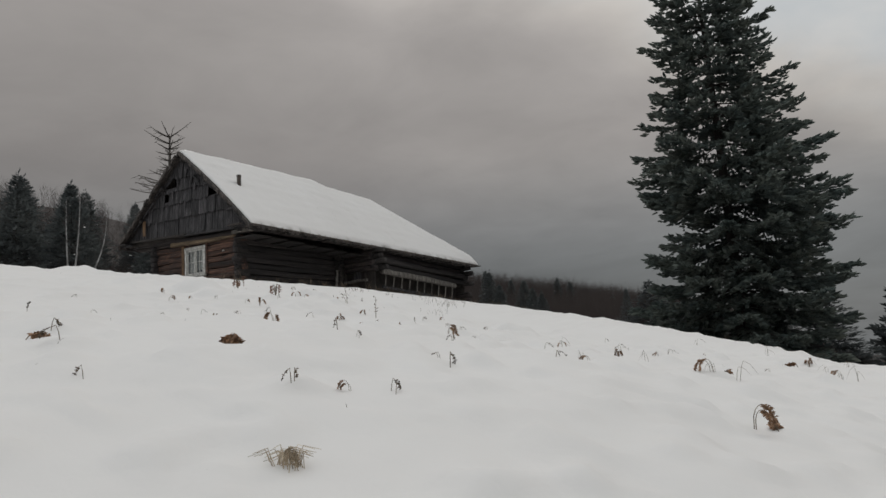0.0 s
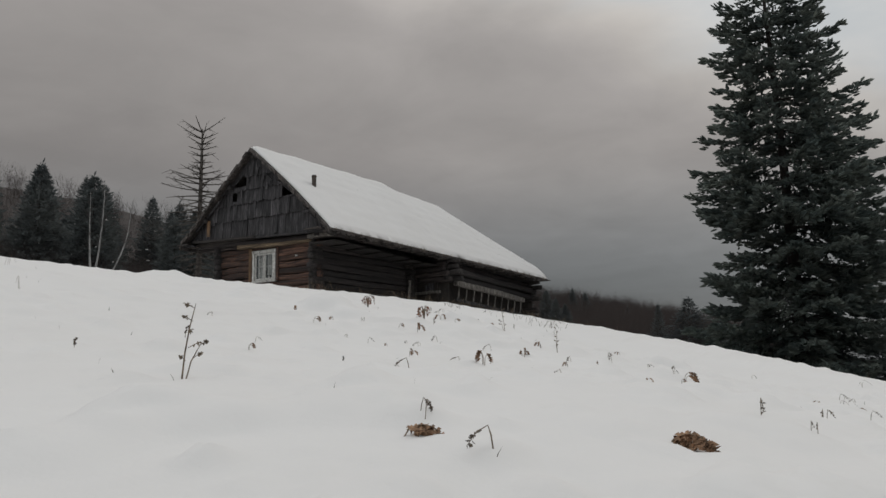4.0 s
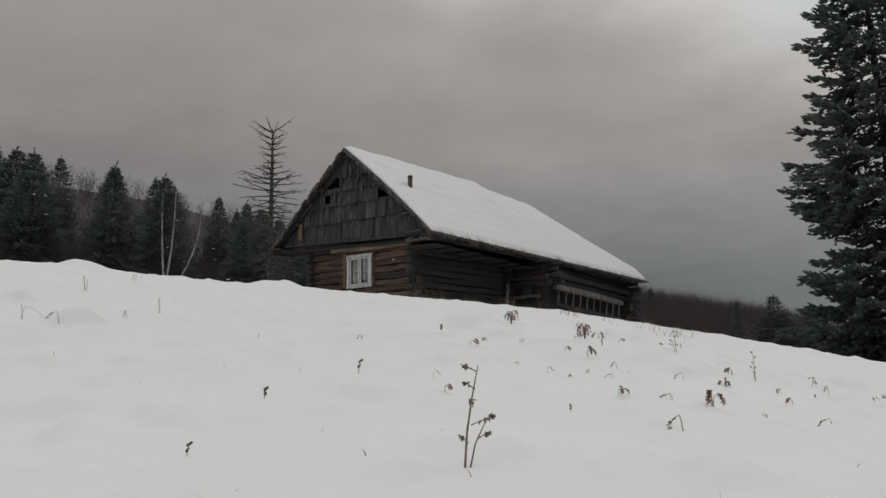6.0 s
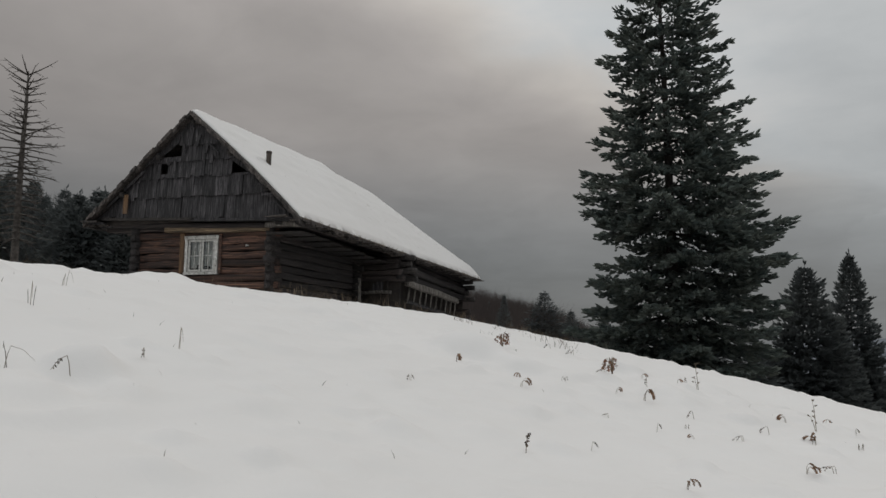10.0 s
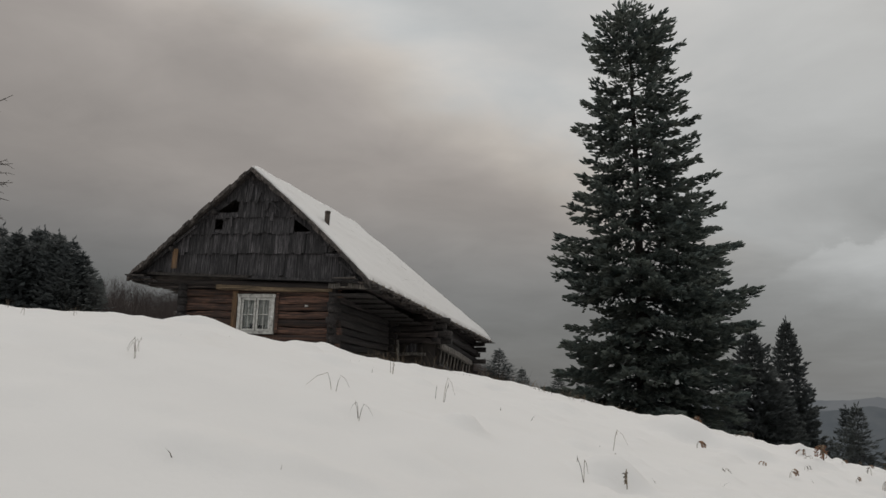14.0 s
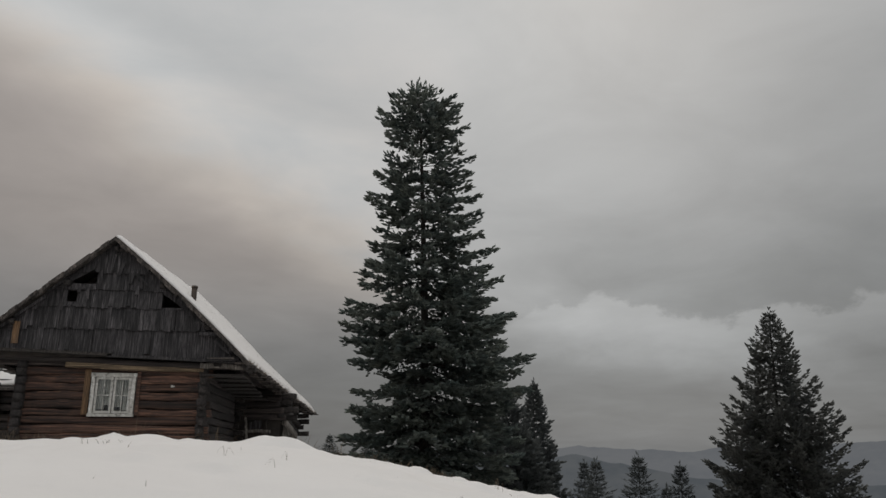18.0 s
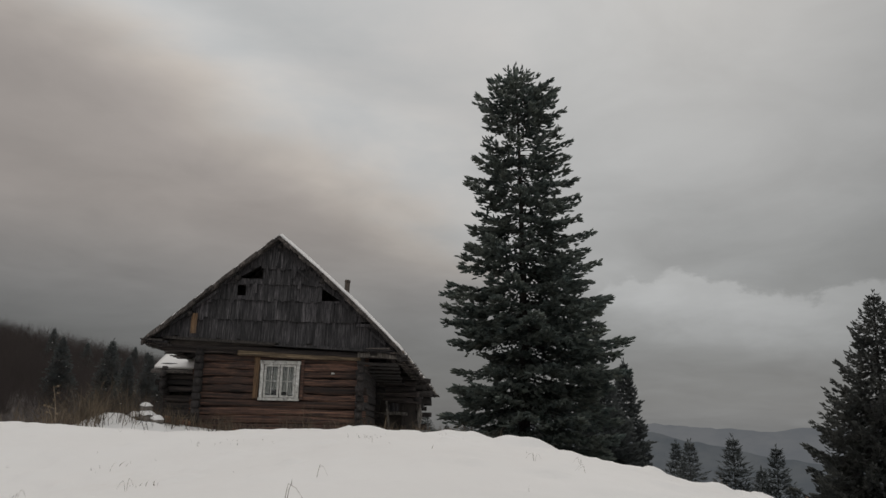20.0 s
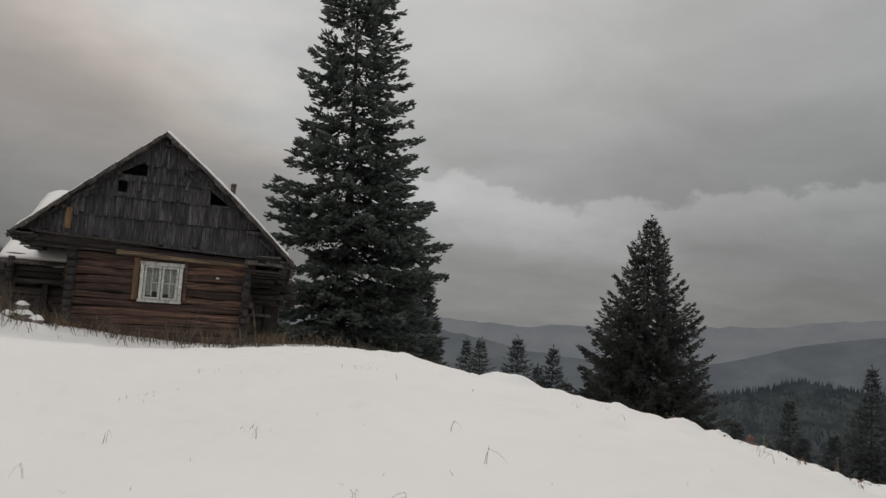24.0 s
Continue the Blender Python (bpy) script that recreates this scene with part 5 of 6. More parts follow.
# the first models themselves stand among the others
for k, ob in enumerate(young):
    x, y, z = aim(2.4, -21.9, 0.65, 27.8 + 1.9 * k, -2.4 - 0.4 * k, 96)
    foot = float(height(x, y)) - 0.3
    ob.matrix_basis = Matrix.LocRotScale((x, y, foot), Euler((0, 0, k)), (1, 1, max(0.3, (z - foot) / 12.0)))
for k, ob in enumerate(wood_tree):
    x, y, z = aim(18.5, -18.0, -1.67, -65.3 - 3.4 * k, 13.0, 225)
    foot = float(height(x, y)) - 0.3
    ob.matrix_basis = Matrix.LocRotScale((x, y, foot), Euler((0, 0, k)), (1, 1, max(0.3, (z - foot) / 22.0)))


def build_snag():
    rng = random.Random(3)
    x, y = -40.2, 30.3
    foot = float(height(x, y)) - 0.3
    top = 21.9 - foot
    tree = thing("dead_spruce", "bare dead spruce with upswept broken limbs", "tree", at=(x, y, foot))
    g = Geo()
    g.tube([(0, 0, 0), (0.1, 0, top * .3), (0.05, 0, top * .6), (0.12, 0, top * .85), (0.1, 0, top * .97)], [0.36, 0.30, 0.22, 0.14, 0.05], 9)
    part("trunk", g, DEADWOOD, tree, smooth=True)
    z = top * 0.35
    while z < top * 0.97:
        f = z / top
        L = np.interp(f, [0.35, 0.5, 0.6, 0.68, 0.73, 0.785, 0.8, 0.88, 0.91, 0.95, 1.0], [2.2, 2.4, 2.8, 3.7, 3.5, 2.2, 1.2, 1.3, 2.2, 2.5, 1.8])
        turn = rng.uniform(0, 6.283)
        for q in range(5):
            a = turn + 1.257 * q + rng.uniform(-0.4, 0.4)
            l = L * rng.uniform(0.6, 1.1)
            rise = np.interp(f, [0.35, 0.65, 0.75, 0.85, 1.0], [-0.16, -0.04, 0.06, 0.10, 0.55])
            c, s = math.cos(a), math.sin(a)
            pts = [(0.08 + c * l * u, s * l * u, z + l * (rise * u + 0.14 * u * u * (1 if rise > 0 else -.4))) for u in (0, 0.35, 0.7, 1)]
            g = Geo().tube(pts, [0.07, 0.052, 0.036, 0.018], 4, False)
            for _ in range(6 if f < 0.79 else 2):
                u = rng.uniform(0.35, 0.95)
                p = Vector(pts[0]).lerp(Vector(pts[3]), u)
                w = Vector((c * .5 + rng.uniform(-.6, .6), s * .5 + rng.uniform(-.6, .6), rng.uniform(-.5, .4))) * rng.uniform(.4, 1.0)
                g.tube([p, p + w], [0.028, 0.012], 3, False)
            part("limb", g, DEADWOOD, tree)
        z += rng.uniform(0.45, 0.68)


build_snag()


def build_birches():
    rng = random.Random(8)
    for k, (azim, dist, el, bow) in enumerate(((-57.4, 105, 12.6, 0.9), (-57.5, 104.6, 12.0, -0.5), (-57.0, 104.2, 11.2, 3.3))):
        x, y, z = aim(18.5, -18.0, -1.67, azim, el, dist)
        foot = float(height(x, y)) - 0.2
        h = z - foot
        tree = thing("birch", "leaning white birch bare of leaves" if bow > 2 else "slim white birch bare of leaves", "tree", "birches at the wood's edge", (x, y, foot))
        c, s = math.cos(radians(azim)), -math.sin(radians(azim))
        path = [(c * bow * (1 - (1 - u) ** 2.2), s * bow * (1 - (1 - u) ** 2.2), h * (0.3 + 0.7 * u)) for u in np.linspace(0, 1, 12)]
        path[0] = (0, 0, 0)
        part("trunk", Geo().tube(path, [0.13 * (1.08 - u) + 0.012 for u in np.linspace(0, 1, 12)], 6), BIRCH, tree, "white bark", True)
        g = Geo()
        for i in range(60):
            u = rng.uniform(0.3, 1.0)
            j = min(10, int(u * 11))
            p = Vector(path[j]).lerp(Vector(path[j + 1]), u * 11 - j)
            a = rng.uniform(0, 6.28)
            l = rng.uniform(0.8, 2.2) * (1.2 - u * 0.6)
            w = Vector((math.cos(a) * .5, math.sin(a) * .5, rng.uniform(.6, 1.1))) * l
            g.tube([p, p + w * .6, p + w + Vector((0, 0, -.1 * l))], [0.022, 0.014, 0.006], 3, False)
        part("branches", g, TWIG, tree)


build_birches()


def build_woods():
    """Leafless woods on the hillside: hazy crowns of fine twigs over thin stems."""
    rng = np.random.default_rng(17)
    n, k = 21000, 26
    azim = rng.uniform(-78, -4, n)
    azim[::4] = rng.uniform(-34, 4, len(azim[::4]))
    dist = np.where(azim < -30, 100 + 245 * rng.random(n) ** 1.7, rng.uniform(150, 345, n))
    dist[::3] = np.where(azim[::3] < -36, rng.uniform(92, 210, len(azim[::3])), dist[::3])
    azim[::12], dist[::12] = rng.uniform(-34, 10, len(azim[::12])), rng.uniform(62, 150, len(azim[::12]))
    x, y = 8.0 + dist * np.sin(np.radians(azim)), -19.0 + dist * np.cos(np.radians(azim))
    z = height(x, y) - 0.2
    h = rng.uniform(5.5, 11.0, n) * np.where((dist > 140) | (azim < -34), 1.0, 0.5)
    side = np.stack([np.cos(np.radians(azim)), -np.sin(np.radians(azim)), 0 * azim], 1)[:, None]
    u = rng.uniform(0.0, 0.75, (n, k))
    u[:, 0] = 0
    sway = rng.normal(0, 0.13, (n, k)) * h[:, None] * u
    a = np.stack([x[:, None] + sway, y[:, None] + rng.normal(0, 0.13, (n, k)) * h[:, None] * u, z[:, None] + h[:, None] * u], 2)
    l = h[:, None] * rng.uniform(0.12, 0.42, (n, k))
    l[:, 0] = h * 0.6
    turn = rng.normal(0, 0.65, (n, k))
    turn[:, 0] *= 0.25
    tip = a + side * (np.sin(turn) * l)[..., None]
    tip[..., 2] += np.cos(turn) * l
    tip[..., 1] += rng.normal(0, 0.3, (n, k)) * l
    wd = side * (0.014 * dist / 150)[:, None, None] * rng.uniform(0.6, 1.5, (n, k))[..., None]
    v = np.stack([a - wd, a + wd, tip], 2).reshape(-1, 3)
    me = quick_mesh("bare_woods", v, 3)
    me.materials.append(BRUSH)
    tagged(new("bare_woods", me), "brown leafless woods covering the hillside", "woods", kind="stuff")


build_woods()


# ---- distant hills ----
def hill_range(name, label, dist, az0, az1, crest, foot, mat, seed, rough):
    n, m = 320, 6
    v = []
    for j in range(m):
        for i in range(n):
            azim = az0 + (az1 - az0) * i / (n - 1)
            e = np.interp(azim, *zip(*crest)) + rough * noise.fractal(Vector((azim * 0.30, seed, 0)), 0.75, 2.1, 7)
            d = dist * (1 - 0.22 * j / (m - 1))
            top = dist * math.tan(radians(e))
            bot = dist * math.tan(radians(foot))
            t = (j / (m - 1)) ** 0.8
            x, y, _ = aim(6.0, -20.0, 0, azim, 0, d)
            v.append((x, y, top + (bot - top) * t + (0 if j == 0 else dist * 0.004 * noise.noise(Vector((azim * 0.5, j * 0.8, seed))))))
    f = [(j * n + i, j * n + i + 1, (j + 1) * n + i + 1, (j + 1) * n + i) for j in range(m - 1) for i in range(n - 1)]
    me = Geo().add(v, f).mesh(name, True)
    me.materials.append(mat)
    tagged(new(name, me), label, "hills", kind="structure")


# self-lit ranges; the haze before each is painted into its blue-grey
hill_range("backdrop_far_hills", "pale blue-grey wooded mountains far across the valley", 3300, 4, 110, ((4, 0.5), (13, 0.6), (17, 0.7), (19, 0.75), (22, 0.4), (25, 0.75), (31, 1.0), (36, 1.15), (40, 1.55), (46, 2.4), (60, 3.0), (110, 3)), -7, hazy_glow_material("far_hills", (0.106, 0.119, 0.134), (0.126, 0.138, 0.151), 0.004), 2.3, 0.22)
hill_range("backdrop_middle_hills", "blue-grey wooded hills across the valley", 2100, 6, 110, ((6, -0.6), (15, 0.2), (18, -0.3), (23, -1.2), (31, -1.9), (36, -1.2), (41, 0.4), (46, 1.3), (52, 1.8), (70, 2.2), (110, 2)), -9, hazy_glow_material("middle_hills", (0.066, 0.078, 0.090), (0.086, 0.097, 0.107), 0.008), 5.1, 0.16)
hill_range("backdrop_near_ridge", "dark spruce-covered ridge in the valley", 900, 16, 110, ((16, -4.6), (30, -3.9), (35.6, -3.3), (38.7, -2.7), (40.8, -1.9), (43.1, -2.3), (46, -2.35), (60, -2.2), (110, -1.6)), -18, hazy_glow_material("near_ridge", (0.020, 0.026, 0.029), (0.040, 0.047, 0.049), 0.05), 8.8, 0.1)


def ridge_woods():
    """Spruces of the valley ridge, a few paces high at that distance, as one mass."""
    rng = np.random.default_rng(12)
    crest = ((16, -4.6), (30, -3.9), (35.6, -3.3), (38.7, -2.7), (40.8, -1.9), (43.1, -2.3), (46, -2.35), (60, -2.2), (110, -1.6))
    v, f, n = [], [], 0
    for i in range(6500):
        azim = rng.uniform(24, 62)
        t = rng.random() ** 1.6 * 0.45
        top = 900 * math.tan(radians(np.interp(azim, *zip(*crest))))
        bot = 900 * math.tan(radians(-18))
        d = 900 * (1 - 0.22 * t ** 1.25) - 1.5
        x, y, _ = aim(6.0, -20.0, 0, azim, 0, d)
        z = top + (bot - top) * t - 2
        h, r = rng.uniform(5, 11), rng.uniform(1.2, 2.2)
        c, s = math.cos(radians(azim)) * r, -math.sin(radians(azim)) * r
        v += [(x - c, y - s, z), (x + c, y + s, z), (x, y, z + h), (x - s * .6, y + c * .6, z)]
        f += [(n, n + 1, n + 2), (n + 1, n + 3, n + 2), (n + 3, n, n + 2)]
        n += 4
    me = bpy.data.meshes.new("ridge_woods")
    me.from_pydata(v, [], f)
    # the ridge's trees glow too, with valley haze in their colour
    me.materials.append(hazy_glow_material("ridge_trees", (0.015, 0.020, 0.024), (0.030, 0.037, 0.042), 0.03))
    tagged(new("ridge_woods", me), "dark spruces covering the valley ridge", "woods", kind="stuff")


ridge_woods()


# ---- plants on the meadow ----
def straw(g, x, y, h, a, bend, r=0.004):
    """A straw that rises and is broken over."""
    c, s = math.cos(a), math.sin(a)
    p = [(x, y, -0.03), (x + c * h * .15, y + s * h * .15, h * .6), (x + c * h * .3, y + s * h * .3, h), (x + c * (h * .3 + bend * .5), y + s * (h * .3 + bend * .5), h * .8), (x + c * (h * .3 + bend), y + s * (h * .3 + bend), h * (0.25 if bend > .04 else 1.1))]
    g.tube(p, [r, r, r * .8, r * .7, r * .4], 4, False)
    return p


def leaflets(g, path, rng, n, size):
    for i in range(n):
        u = rng.uniform(0.3, 1) * (len(path) - 1)
        k = min(int(u), len(path) - 2)
        p = Vector(path[k]).lerp(Vector(path[k + 1]), u - k)
        d = Vector((rng.uniform(-1, 1), rng.uniform(-1, 1), rng.uniform(-1.2, 0.2))).normalized() * size * rng.uniform(.5, 1.2)
        s = d.orthogonal().normalized() * size * 0.28
        q = d.cross(s).normalized() * size * 0.12
        g.add([p, p + d * .5 + s + q, p + d, p + d * .5 - s + q], [(0, 1, 2), (0, 2, 3)])


def plant_model(kind, seed):
    rng = random.Random(seed)
    if kind == "straw":
        t = thing("dry_grass_tuft", "thin dry grass stalks broken over in the snow", "grass", "dry plants in the snow")
        for k in range(rng.choice((2, 3))):
            g = Geo()
            straw(g, rng.uniform(-.05, .05), rng.uniform(-.05, .05), rng.uniform(.10, .20), rng.uniform(0, 6.28), rng.choice((0.0, .10, .15, .2)), 0.0024)
            part("stalk", g, STRAW if k else STALK, t)
    elif kind == "hook":
        t = thing("bent_stem", "bent brown stem with shrivelled leaves in the snow", "weed", "dry plants in the snow")
        turn = rng.uniform(0, 6.28)
        for k in range(rng.choice((1, 2, 2))):
            g = Geo()
            p = straw(g, rng.uniform(-.05, .05), rng.uniform(-.05, .05), rng.uniform(.08, .13), turn + rng.uniform(-.7, .7), rng.choice((.07, .12, .17)), 0.0036)
            q = part("stem", g, STALK, t)
            g = Geo()
            leaflets(g, p[2:], rng, 16, 0.026)
            part("leaves", g, SPRIG, q)
    elif kind == "fern":
        t = thing("dead_fern", "curled brown dead fern drooping over the snow", "fern", "dry plants in the snow")
        turn = rng.uniform(0, 6.28)
        for k in range(rng.choice((2, 3))):
            a, h, r = turn + rng.uniform(-.9, .9), rng.uniform(.11, .19), rng.uniform(.12, .2)
            c, s, x, y = math.cos(a), math.sin(a), rng.uniform(-.03, .03), rng.uniform(-.03, .03)
            p = [(x, y, -.03)]
            for u in np.linspace(0.15, 1.0, 8):
                w = math.pi * u * 0.93
                p.append((x + c * r * (1 - math.cos(w)) * .5 * 1.2, y + s * r * (1 - math.cos(w)) * .5 * 1.2, h * math.sin(w) ** .8))
            g = Geo().tube(p, [.004 - .0003 * i for i in range(9)], 4, False)
            q = part("stem", g, STALK, t)
            g = Geo()
            leaflets(g, p[3:], rng, 120, 0.032)
            part("frond", g, FERN, q, "rust-brown curled frond")
    elif kind == "leaf":
        t = thing("dead_leaf_clump", "crumpled rust-brown leaves poking from the snow", "leaves", "dry plants in the snow")
        g = Geo()
        p = [(-.08, -.02, -.02), (-.05, 0, .03), (0, .01, .045), (.06, 0, .035), (.11, .01, -.01)]
        g.tube(p, [.004, .004, .0035, .003, .002], 4, False)
        part("stem", g, STALK, t)
        g = Geo()
        leaflets(g, p, rng, 120, 0.035)
        leaflets(g, [(-.05, -.03, .0), (0, -.03, .03), (.05, -.02, .01)], rng, 110, 0.035)
        part("leaves", g, FERN, t)
    elif kind == "tuft":
        t = thing("dry_tuft", "matted tuft of pale tan grass in the snow", "grass", "dry plants in the snow")
        g = Geo()
        for k in range(70):
            a, l = rng.uniform(0, 6.28), rng.uniform(.04, .11)
            x, y = rng.uniform(-.05, .05), rng.uniform(-.04, .04)
            c, s = math.cos(a) * l, math.sin(a) * l
            g.tube([(x, y, -.02), (x + c * .3, y + s * .3, l * .5), (x + c * .8, y + s * .8, l * .35)], [.0016, .0014, .0008], 3, False)
        leaflets(g, [(-.05, 0, .02), (0, 0, .05), (.05, 0, .02)], rng, 40, .02)
        tagged(part("blades", g, STRAW_PALE, t), "tangled pale blades", kind="stuff")
    elif kind == "sprig":
        t = thing("withered_sprig", "small dark withered sprig standing in the snow", "weed", "dry plants in the snow")
        g = Geo()
        p = [(0, 0, -.03), (.008, .004, .06), (.02, .0, .12), (.045, .004, .155)]
        part("stem", g.tube(p, [.004, .0035, .003, .002], 5, False), STALK, t)
        g = Geo()
        leaflets(g, p, rng, 46, 0.034)
        part("leaves", g, SPRIG, t, "dark brown curled leaves")
    else:
        t = thing("dead_stalk", "upright dead flower stalk with withered pods", "weed", "dry plants in the snow")
        g = Geo()
        p = [(0, 0, -.04), (.015, .005, .15), (.04, .0, .30), (.07, .01, .44)]
        g.tube(p, [.006, .005, .004, .002], 5, False)
        g.tube([(.02, 0, -.03), (.05, .01, .1), (.1, .02, .2)], [.005, .004, .002], 5, False)
        s = part("stem", g, STALK, t)
        for k in range(7):
            g = Geo()
            q = Vector(p[0]).lerp(Vector(p[3]), .3 + .16 * k) if k < 5 else Vector((.06 + .03 * (k - 5), .015, .12 + .07 * (k - 5)))
            w = q + Vector((rng.uniform(-.07, .07), rng.uniform(-.03, .03), .03))
            g.tube([q, w], [.003, .002], 3, False)
            leaflets(g, [q, w, w], rng, 20, .022)
            part("pod", g, STALK, s)
    return t


def scatter(models, spots, seed, low=0.55, high=0.8):
    rng = random.Random(seed)
    for k, (x, y) in enumerate(spots):
        ob = models[k % len(models)]
        s = rng.uniform(low, high)
        m = Matrix.LocRotScale((x, y, ground_z(x, y)), Euler((0, 0, rng.uniform(0, 6.28))), (s, s, s))
        if k < len(models):
            ob.matrix_basis = m
        else:
            copy_thing(ob, m)


FERNS = ((11.8, -9.9), (10.9, -9.3), (12.4, -7.6), (14.6, -9.0), (14.4, -8.1), (19.62, -14.72), (19.5, -11.1), (18.0, -8.8), (18.8, -7.0), (15.4, -9.4), (15.4, -8.5), (18.3, -8.5),
         (19.0, -10.6), (19.1, -5.7), (19.64, -10.95), (13.5, -10.4), (12.8, -7.8), (16.56, -10.0), (16.57, -8.9), (11.65, -9.3), (12.65, -9.05), (13.2, -7.4), (15.0, -6.7), (14.34, -11.1), (13.53, -12.66))
LARGE_FERNS = ((15.1, -10.82), (21.2, -12.35), (12.95, -9.0), (16.7, -9.2))
LEAVES = ((18.28, -14.38), (17.4, -15.24), (20.2, -8.9), (21.3, -12.2), (20.3, -5.6))
SPRIGS = ((12.5, -12.6), (13.25, -14.3), (14.27, -15.6), (14.62, -12.52))
STRAWS = ((19.77, -14.55), (19.5, -15.07), (18.48, -11.9), (19.5, -13.5), (17.8, -6.0), (18.43, -13.4), (18.67, -13.5), (19.27, -13.3), (19.6, -12.0), (17.8, -15.36),
          (18.6, -15.66), (15.46, -8.25), (17.3, -15.1), (16.77, -8.6), (13.9, -10.3), (14.15, -9.1), (10.14, -14.17), (10.07, -13.45), (15.08, -8.6), (14.6, -10.5), (11.0, -11.0), (15.6, -0.9),
          (13.17, -10.4), (13.46, -9.3), (13.42, -9.9), (15.9, -8.0), (15.55, -10.9), (15.6, -12.9))
STRAWS_WEST = ((7.35, -15.14), (8.32, -14.4), (8.67, -14.9), (8.73, -13.2), (9.88, -14.4), (10.0, -13.1), (6.0, -14.5), (6.03, -14.04), (7.27, -15.0), (8.03, -12.2), (1.65, -18.7), (2.08, -18.7),
               (2.86, -17.7), (2.83, -18.3), (2.6, -17.5), (0.93, -14.1), (3.8, -16.4), (3.8, -15.4), (-2.6, -4.4), (2.2, -14.9), (5.6, -14.2), (-1.2, -3.4), (4, -12.5), (0.6, -15.9))
rng_straw = random.Random(77)
MORE = tuple((rng_straw.uniform(11, 20.5), rng_straw.uniform(-12.5, -5.5)) for k in range(18))
scatter([plant_model("fern", 60 + k) for k in range(5)], FERNS, 1, 0.5, 0.7)
scatter([plant_model("fern", 160 + k) for k in range(2)], LARGE_FERNS, 21, 0.8, 1.0)
scatter([plant_model("sprig", 170 + k) for k in range(2)], SPRIGS, 22, 0.55, 0.75)
RIM = ((17.3, 3.0), (17.5, -0.5), (20.2, -9.5), (20.4, -9.4), (20.5, -5.3), (19.9, -0.4), (21.1, -6.9), (21.3, -6.8), (18.9, -8.8), (19.2, -8.7), (18.8, -6.5), (18.2, -9.0), (19.6, -11.5), (20.8, -5.9), (20.9, -4.4), (19.3, -2.1))
WEST = ((-1.3, -1.1), (-0.2, -1.7), (0.9, -8.8), (1.7, -11.2), (1.7, -12.7), (2.5, -11.1), (2.7, -11.4), (-0.2, -12.1), (0.7, -13.7), (1.7, -15.8), (1.1, -17.5), (2.6, -17.1), (2.9, -16.9), (4.0, -8.1), (4.9, -8.7), (5.1, -10.3), (3.3, -9.6), (-1.4, -10.2), (0.2, -9.9))
scatter([plant_model("leaf", 70 + k) for k in range(2)], LEAVES, 2, 0.9, 1.3)
scatter([plant_model("tuft", 95)], ((20.15, -15.75),), 8, 1.35, 1.45)
stalk = plant_model("stalk", 80)
stalk.matrix_basis = Matrix.LocRotScale((15.36, -14.88, ground_z(15.36, -14.88)), Euler((0, 0, radians(37))), (1.05,) * 3)
for x, y, turn, size in ((14.7, -8.2, 2.0, 0.75), (13.45, -7.4, 4.0, 0.75), (-1.2, -8.9, 3.3, 1.3)):
    copy_thing(stalk, Matrix.LocRotScale((x, y, ground_z(x, y)), Euler((0, 0, turn)), (size,) * 3))
scatter([plant_model("hook", 190 + k) for k in range(6)], STRAWS + MORE, 4, 0.6, 1.0)
scatter([plant_model("straw", 90 + k) for k in range(6)], STRAWS_WEST, 4, 0.5, 0.95)
scatter([plant_model("straw", 110 + k) for k in range(4)], RIM, 14, 0.7, 1.1)
scatter([plant_model("straw", 130 + k) for k in range(4)], WEST, 16, 0.3, 0.5)
scatter([plant_model("fern", 120 + k) for k in range(2)], RIM[2:9:2], 15, 0.6, 0.85)


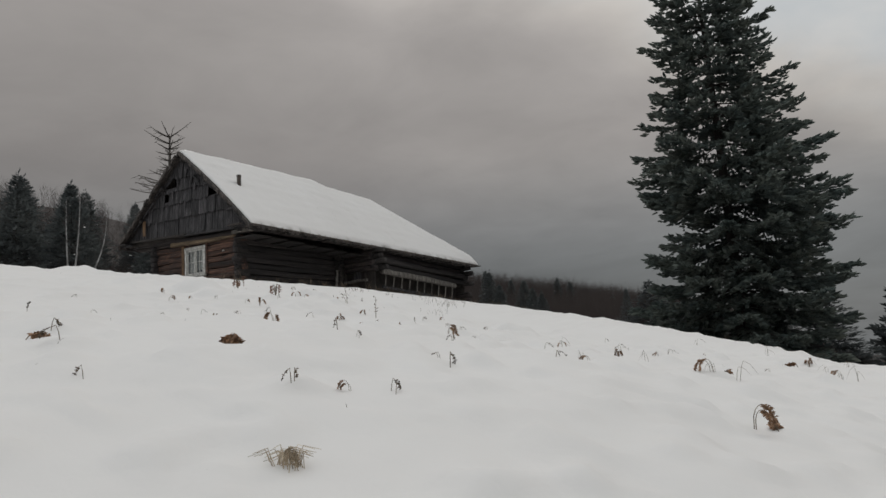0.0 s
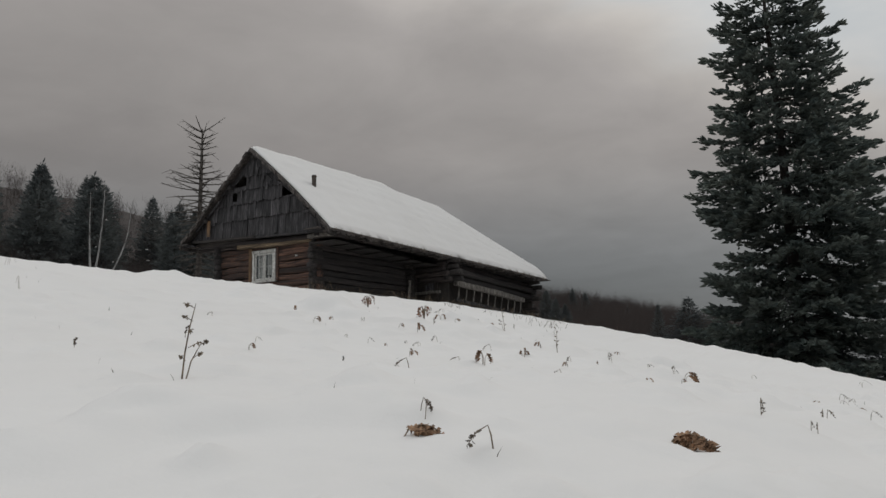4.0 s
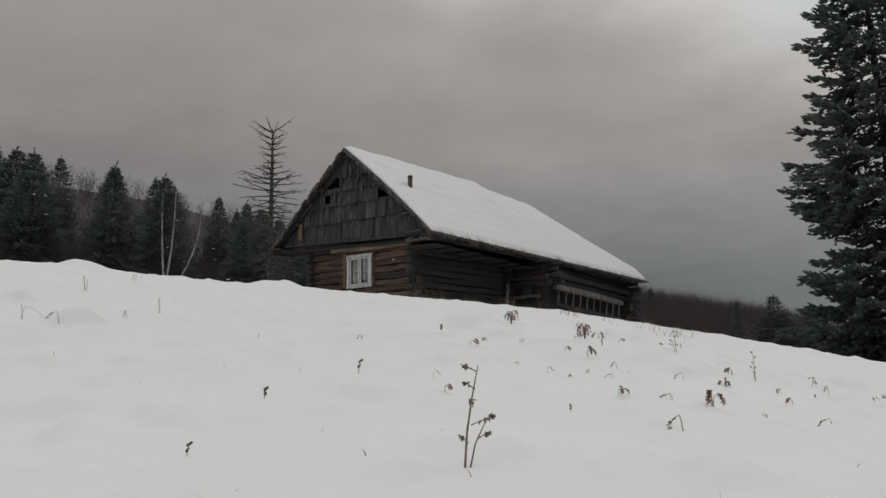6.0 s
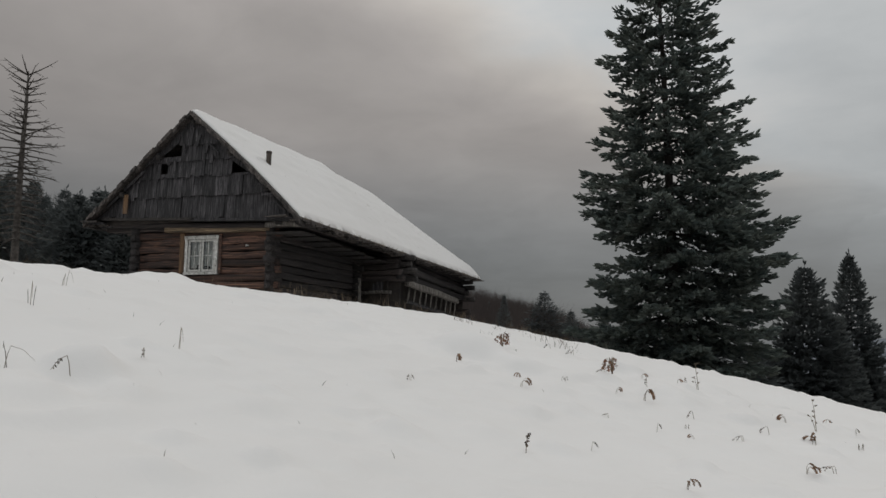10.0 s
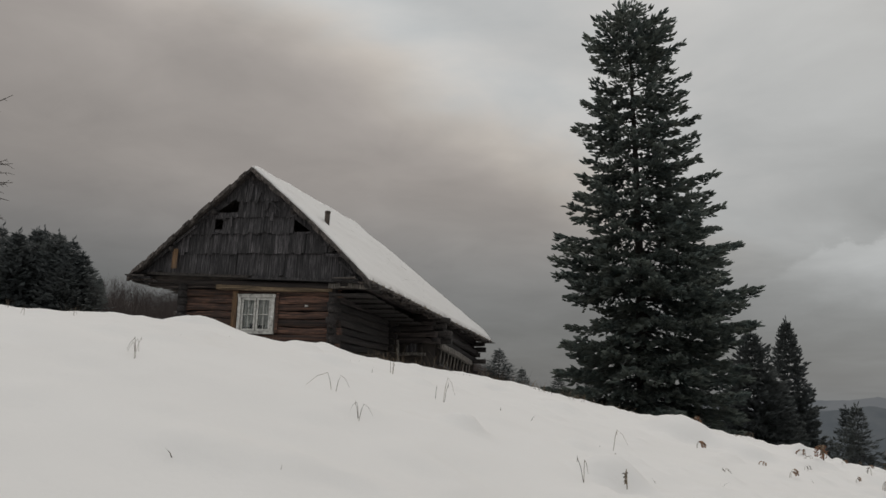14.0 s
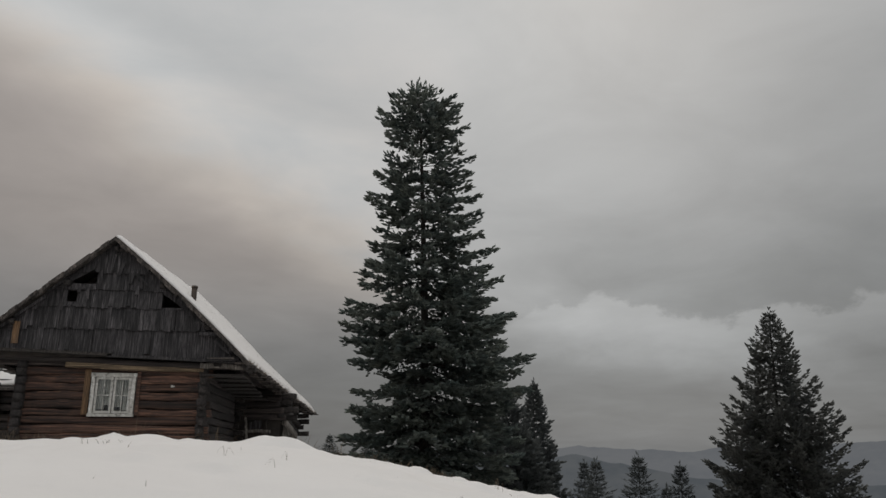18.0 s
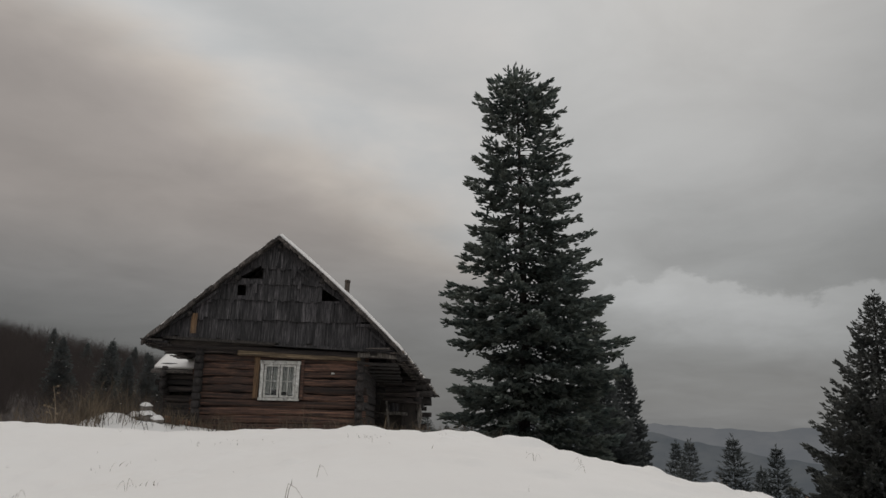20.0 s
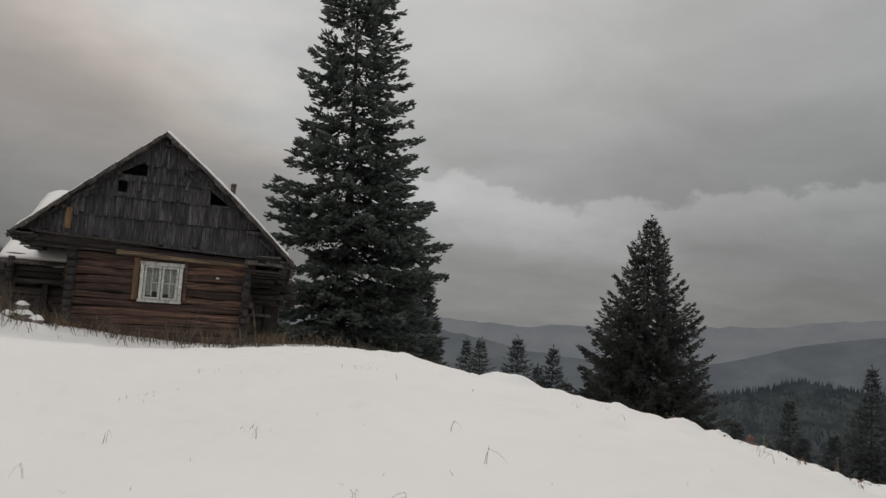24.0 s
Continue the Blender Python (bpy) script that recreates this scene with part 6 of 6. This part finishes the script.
def build_grass():
    """Tall dry grass along the cabin's foot and on the rim of the meadow, and fine blades in the snow."""
    rng = np.random.default_rng(6)
    v, f, n = [], [], 0
    spots = []
    for i in range(230):
        spots.append((rng.uniform(-3.4, 3.6), -0.25 - abs(rng.normal(0, 0.55)), rng.uniform(0.15, 0.55)))
    for i in range(260):
        spots.append((rng.uniform(3.0, 11), rng.uniform(4.0, 14.0), rng.uniform(0.1, 0.3)))
    for i in range(800):
        spots.append((-3.5 - abs(rng.normal(0, 3.0)), rng.uniform(-2.5, 4.0), rng.uniform(0.2, 0.6)))
    for i in range(500):
        spots.append((rng.uniform(2.7, 3.6), rng.uniform(-0.5, 5.0), rng.uniform(0.15, 0.42)))
    for x0, x1, y0, y1, n0, h0, h1 in ((-2.7, -1.2, -1.4, -0.4, 70, .25, .6), (0.8, 1.5, -1.5, -0.4, 45, .6, 1.15), (2.0, 3.5, -1.6, -0.3, 80, .4, .95), (3.4, 6.0, -1.5, 1.0, 60, .25, .6), (-9, -2.4, -3.6, 1.0, 700, .4, .95), (-2.6, 3.6, -1.7, -0.3, 420, .15, .55), (3.2, 4.6, 0.0, 4.5, 160, .2, .5), (4.5, 10, 4.0, 9.0, 180, .12, .3), (3.5, 11, 0.5, 6, 180, .1, .25), (-3, 9, -15, -2, 110, .03, .08), (-2.6, 3.6, -3.0, -0.4, 260, .35, .8), (3.0, 6.2, -3.5, -0.2, 240, .25, .5), (6.2, 11.0, -2.5, 3.0, 300, .12, .28), (-4.2, -2.6, -4.0, -1.2, 330, .55, 1.15), (-6.5, -2.6, -5.0, -1.0, 380, .45, .9)):
        # blades stand in loose tussocks
        for i in range(max(1, n0 // 9)):
            cx, cy, ch = rng.uniform(x0, x1), rng.uniform(y0, y1), rng.uniform(h0, h1)
            for j in range(9):
                spots.append((cx + rng.normal(0, 0.13), cy + rng.normal(0, 0.13), ch * rng.uniform(0.5, 1.15)))
    for i in range(180):
        spots.append((rng.uniform(-3, 20), rng.uniform(-18, -3), rng.uniform(0.02, 0.07)))
    for x, y, h in spots:
        z = ground_z(x, y) - 0.02
        a = rng.uniform(0, 6.283)
        w = (0.005 + 0.004 * rng.random()) * min(1.0, 0.3 + 2 * h)
        dx, dy = rng.normal(0, 0.38) * h, rng.normal(0, 0.38) * h
        c, s = math.cos(a) * w, math.sin(a) * w
        v += [(x - c, y - s, z), (x + c, y + s, z), (x + dx * .5 + c * .7, y + dy * .5 + s * .7, z + h * .6), (x + dx * .5 - c * .7, y + dy * .5 - s * .7, z + h * .6), (x + dx * 1.3, y + dy * 1.3, z + h)]
        f += [(n, n + 1, n + 2, n + 3), (n + 3, n + 2, n + 4)]
        n += 5
    me = bpy.data.meshes.new("dry_grass")
    me.from_pydata(v, [], f)
    me.materials.append(STRAW)
    tagged(new("dry_grass", me), "dry yellow grass round the cabin and in the snow", "grass", kind="stuff")


build_grass()


def build_stones():
    rng = random.Random(5)
    for k, (x, y, r, up) in enumerate(((-2.25, -2.0, 0.21, 0.0), (-1.94, -2.15, 0.15, 0.0), (-2.28, -2.0, 0.14, 0.27), (-2.6, -1.8, 0.15, 0.0))):
        z = ground_z(x, y)
        t = thing("stone", "grey field stone capped with snow", "stone", "stones by the cabin", (x, y, z + up))
        bm = bmesh.new()
        bmesh.ops.create_icosphere(bm, subdivisions=2, radius=r)
        for q in bm.verts:
            q.co *= 1 + 0.28 * noise.noise(q.co * 4 + Vector((k * 3.0, 0, 0)))
            q.co.z = q.co.z * 0.95 + r * 0.55
        me = bpy.data.meshes.new("block")
        bm.to_mesh(me)
        bm.free()
        part("block", me, STONE, t)
        bm = bmesh.new()
        bmesh.ops.create_icosphere(bm, subdivisions=3, radius=r)
        for q in bm.verts:
            q.co *= 1 + 0.28 * noise.noise(q.co * 4 + Vector((k * 3.0, 0, 0)))
            q.co.x, q.co.y, q.co.z = q.co.x * 1.05, q.co.y * 1.05, q.co.z * 1.0 + r * 0.62
            q.co.z = max(q.co.z, r * (1.02 + 0.35 * noise.noise(q.co * 6)))
        me = bpy.data.meshes.new("snow_cap")
        bm.to_mesh(me)
        bm.free()
        part("snow_cap", me, SNOW, t, "white snow cap")


build_stones()


def build_shrubs():
    rng = random.Random(15)
    for k, (x, y) in enumerate(((11.0, -7.7), (12.5, -8.2), (-2.0, -1.3), (-1.75, -1.1), (-1.5, -1.25), (-0.3, -1.0))):
        t = thing("dead_shrub", "low shrub with rust-coloured withered leaves", "shrub", "shrubs in the snow", (x, y, ground_z(x, y)))
        g, h = Geo(), Geo()
        for i in range(10):
            a, l = rng.uniform(0, 6.28), rng.uniform(.14, .24)
            p = [(0, 0, -.03), (math.cos(a) * l * .15, math.sin(a) * l * .15, l * .9), (math.cos(a) * l * .4, math.sin(a) * l * .4, l * .8), (math.cos(a) * l * .5, math.sin(a) * l * .5, l * .3)]
            g.tube(p, [.006, .005, .003, .002], 4, False)
            leaflets(h, p[1:], rng, 14, .03)
        part("twigs", g, STALK, t)
        part("leaves", h, RUST, t)


build_shrubs()


def build_twig_bush():
    rng = random.Random(21)
    x, y = 20.17, -17.38
    t = thing("twig_bush", "small bare dark bush poking from the snow", "bush", at=(x, y, ground_z(x, y)))
    for i in range(15):
        a, l = rng.uniform(0, 6.28), rng.uniform(.42, .68)
        d = Vector((math.cos(a) * .3, math.sin(a) * .3, .95)).normalized() * l
        g = Geo().tube([(0, 0, -.03), d * .5, d + Vector((0, 0, .01))], [.005, .0035, .0015], 5, False)
        for k in range(9):
            p = d * rng.uniform(.55, .95)
            w = Vector((rng.uniform(-1, 1), rng.uniform(-1, 1), rng.uniform(.1, 1))) * .045
            g.tube([p, p + w], [.0025, .001], 4, False)
        part("twig", g, TWIG, t)


build_twig_bush()
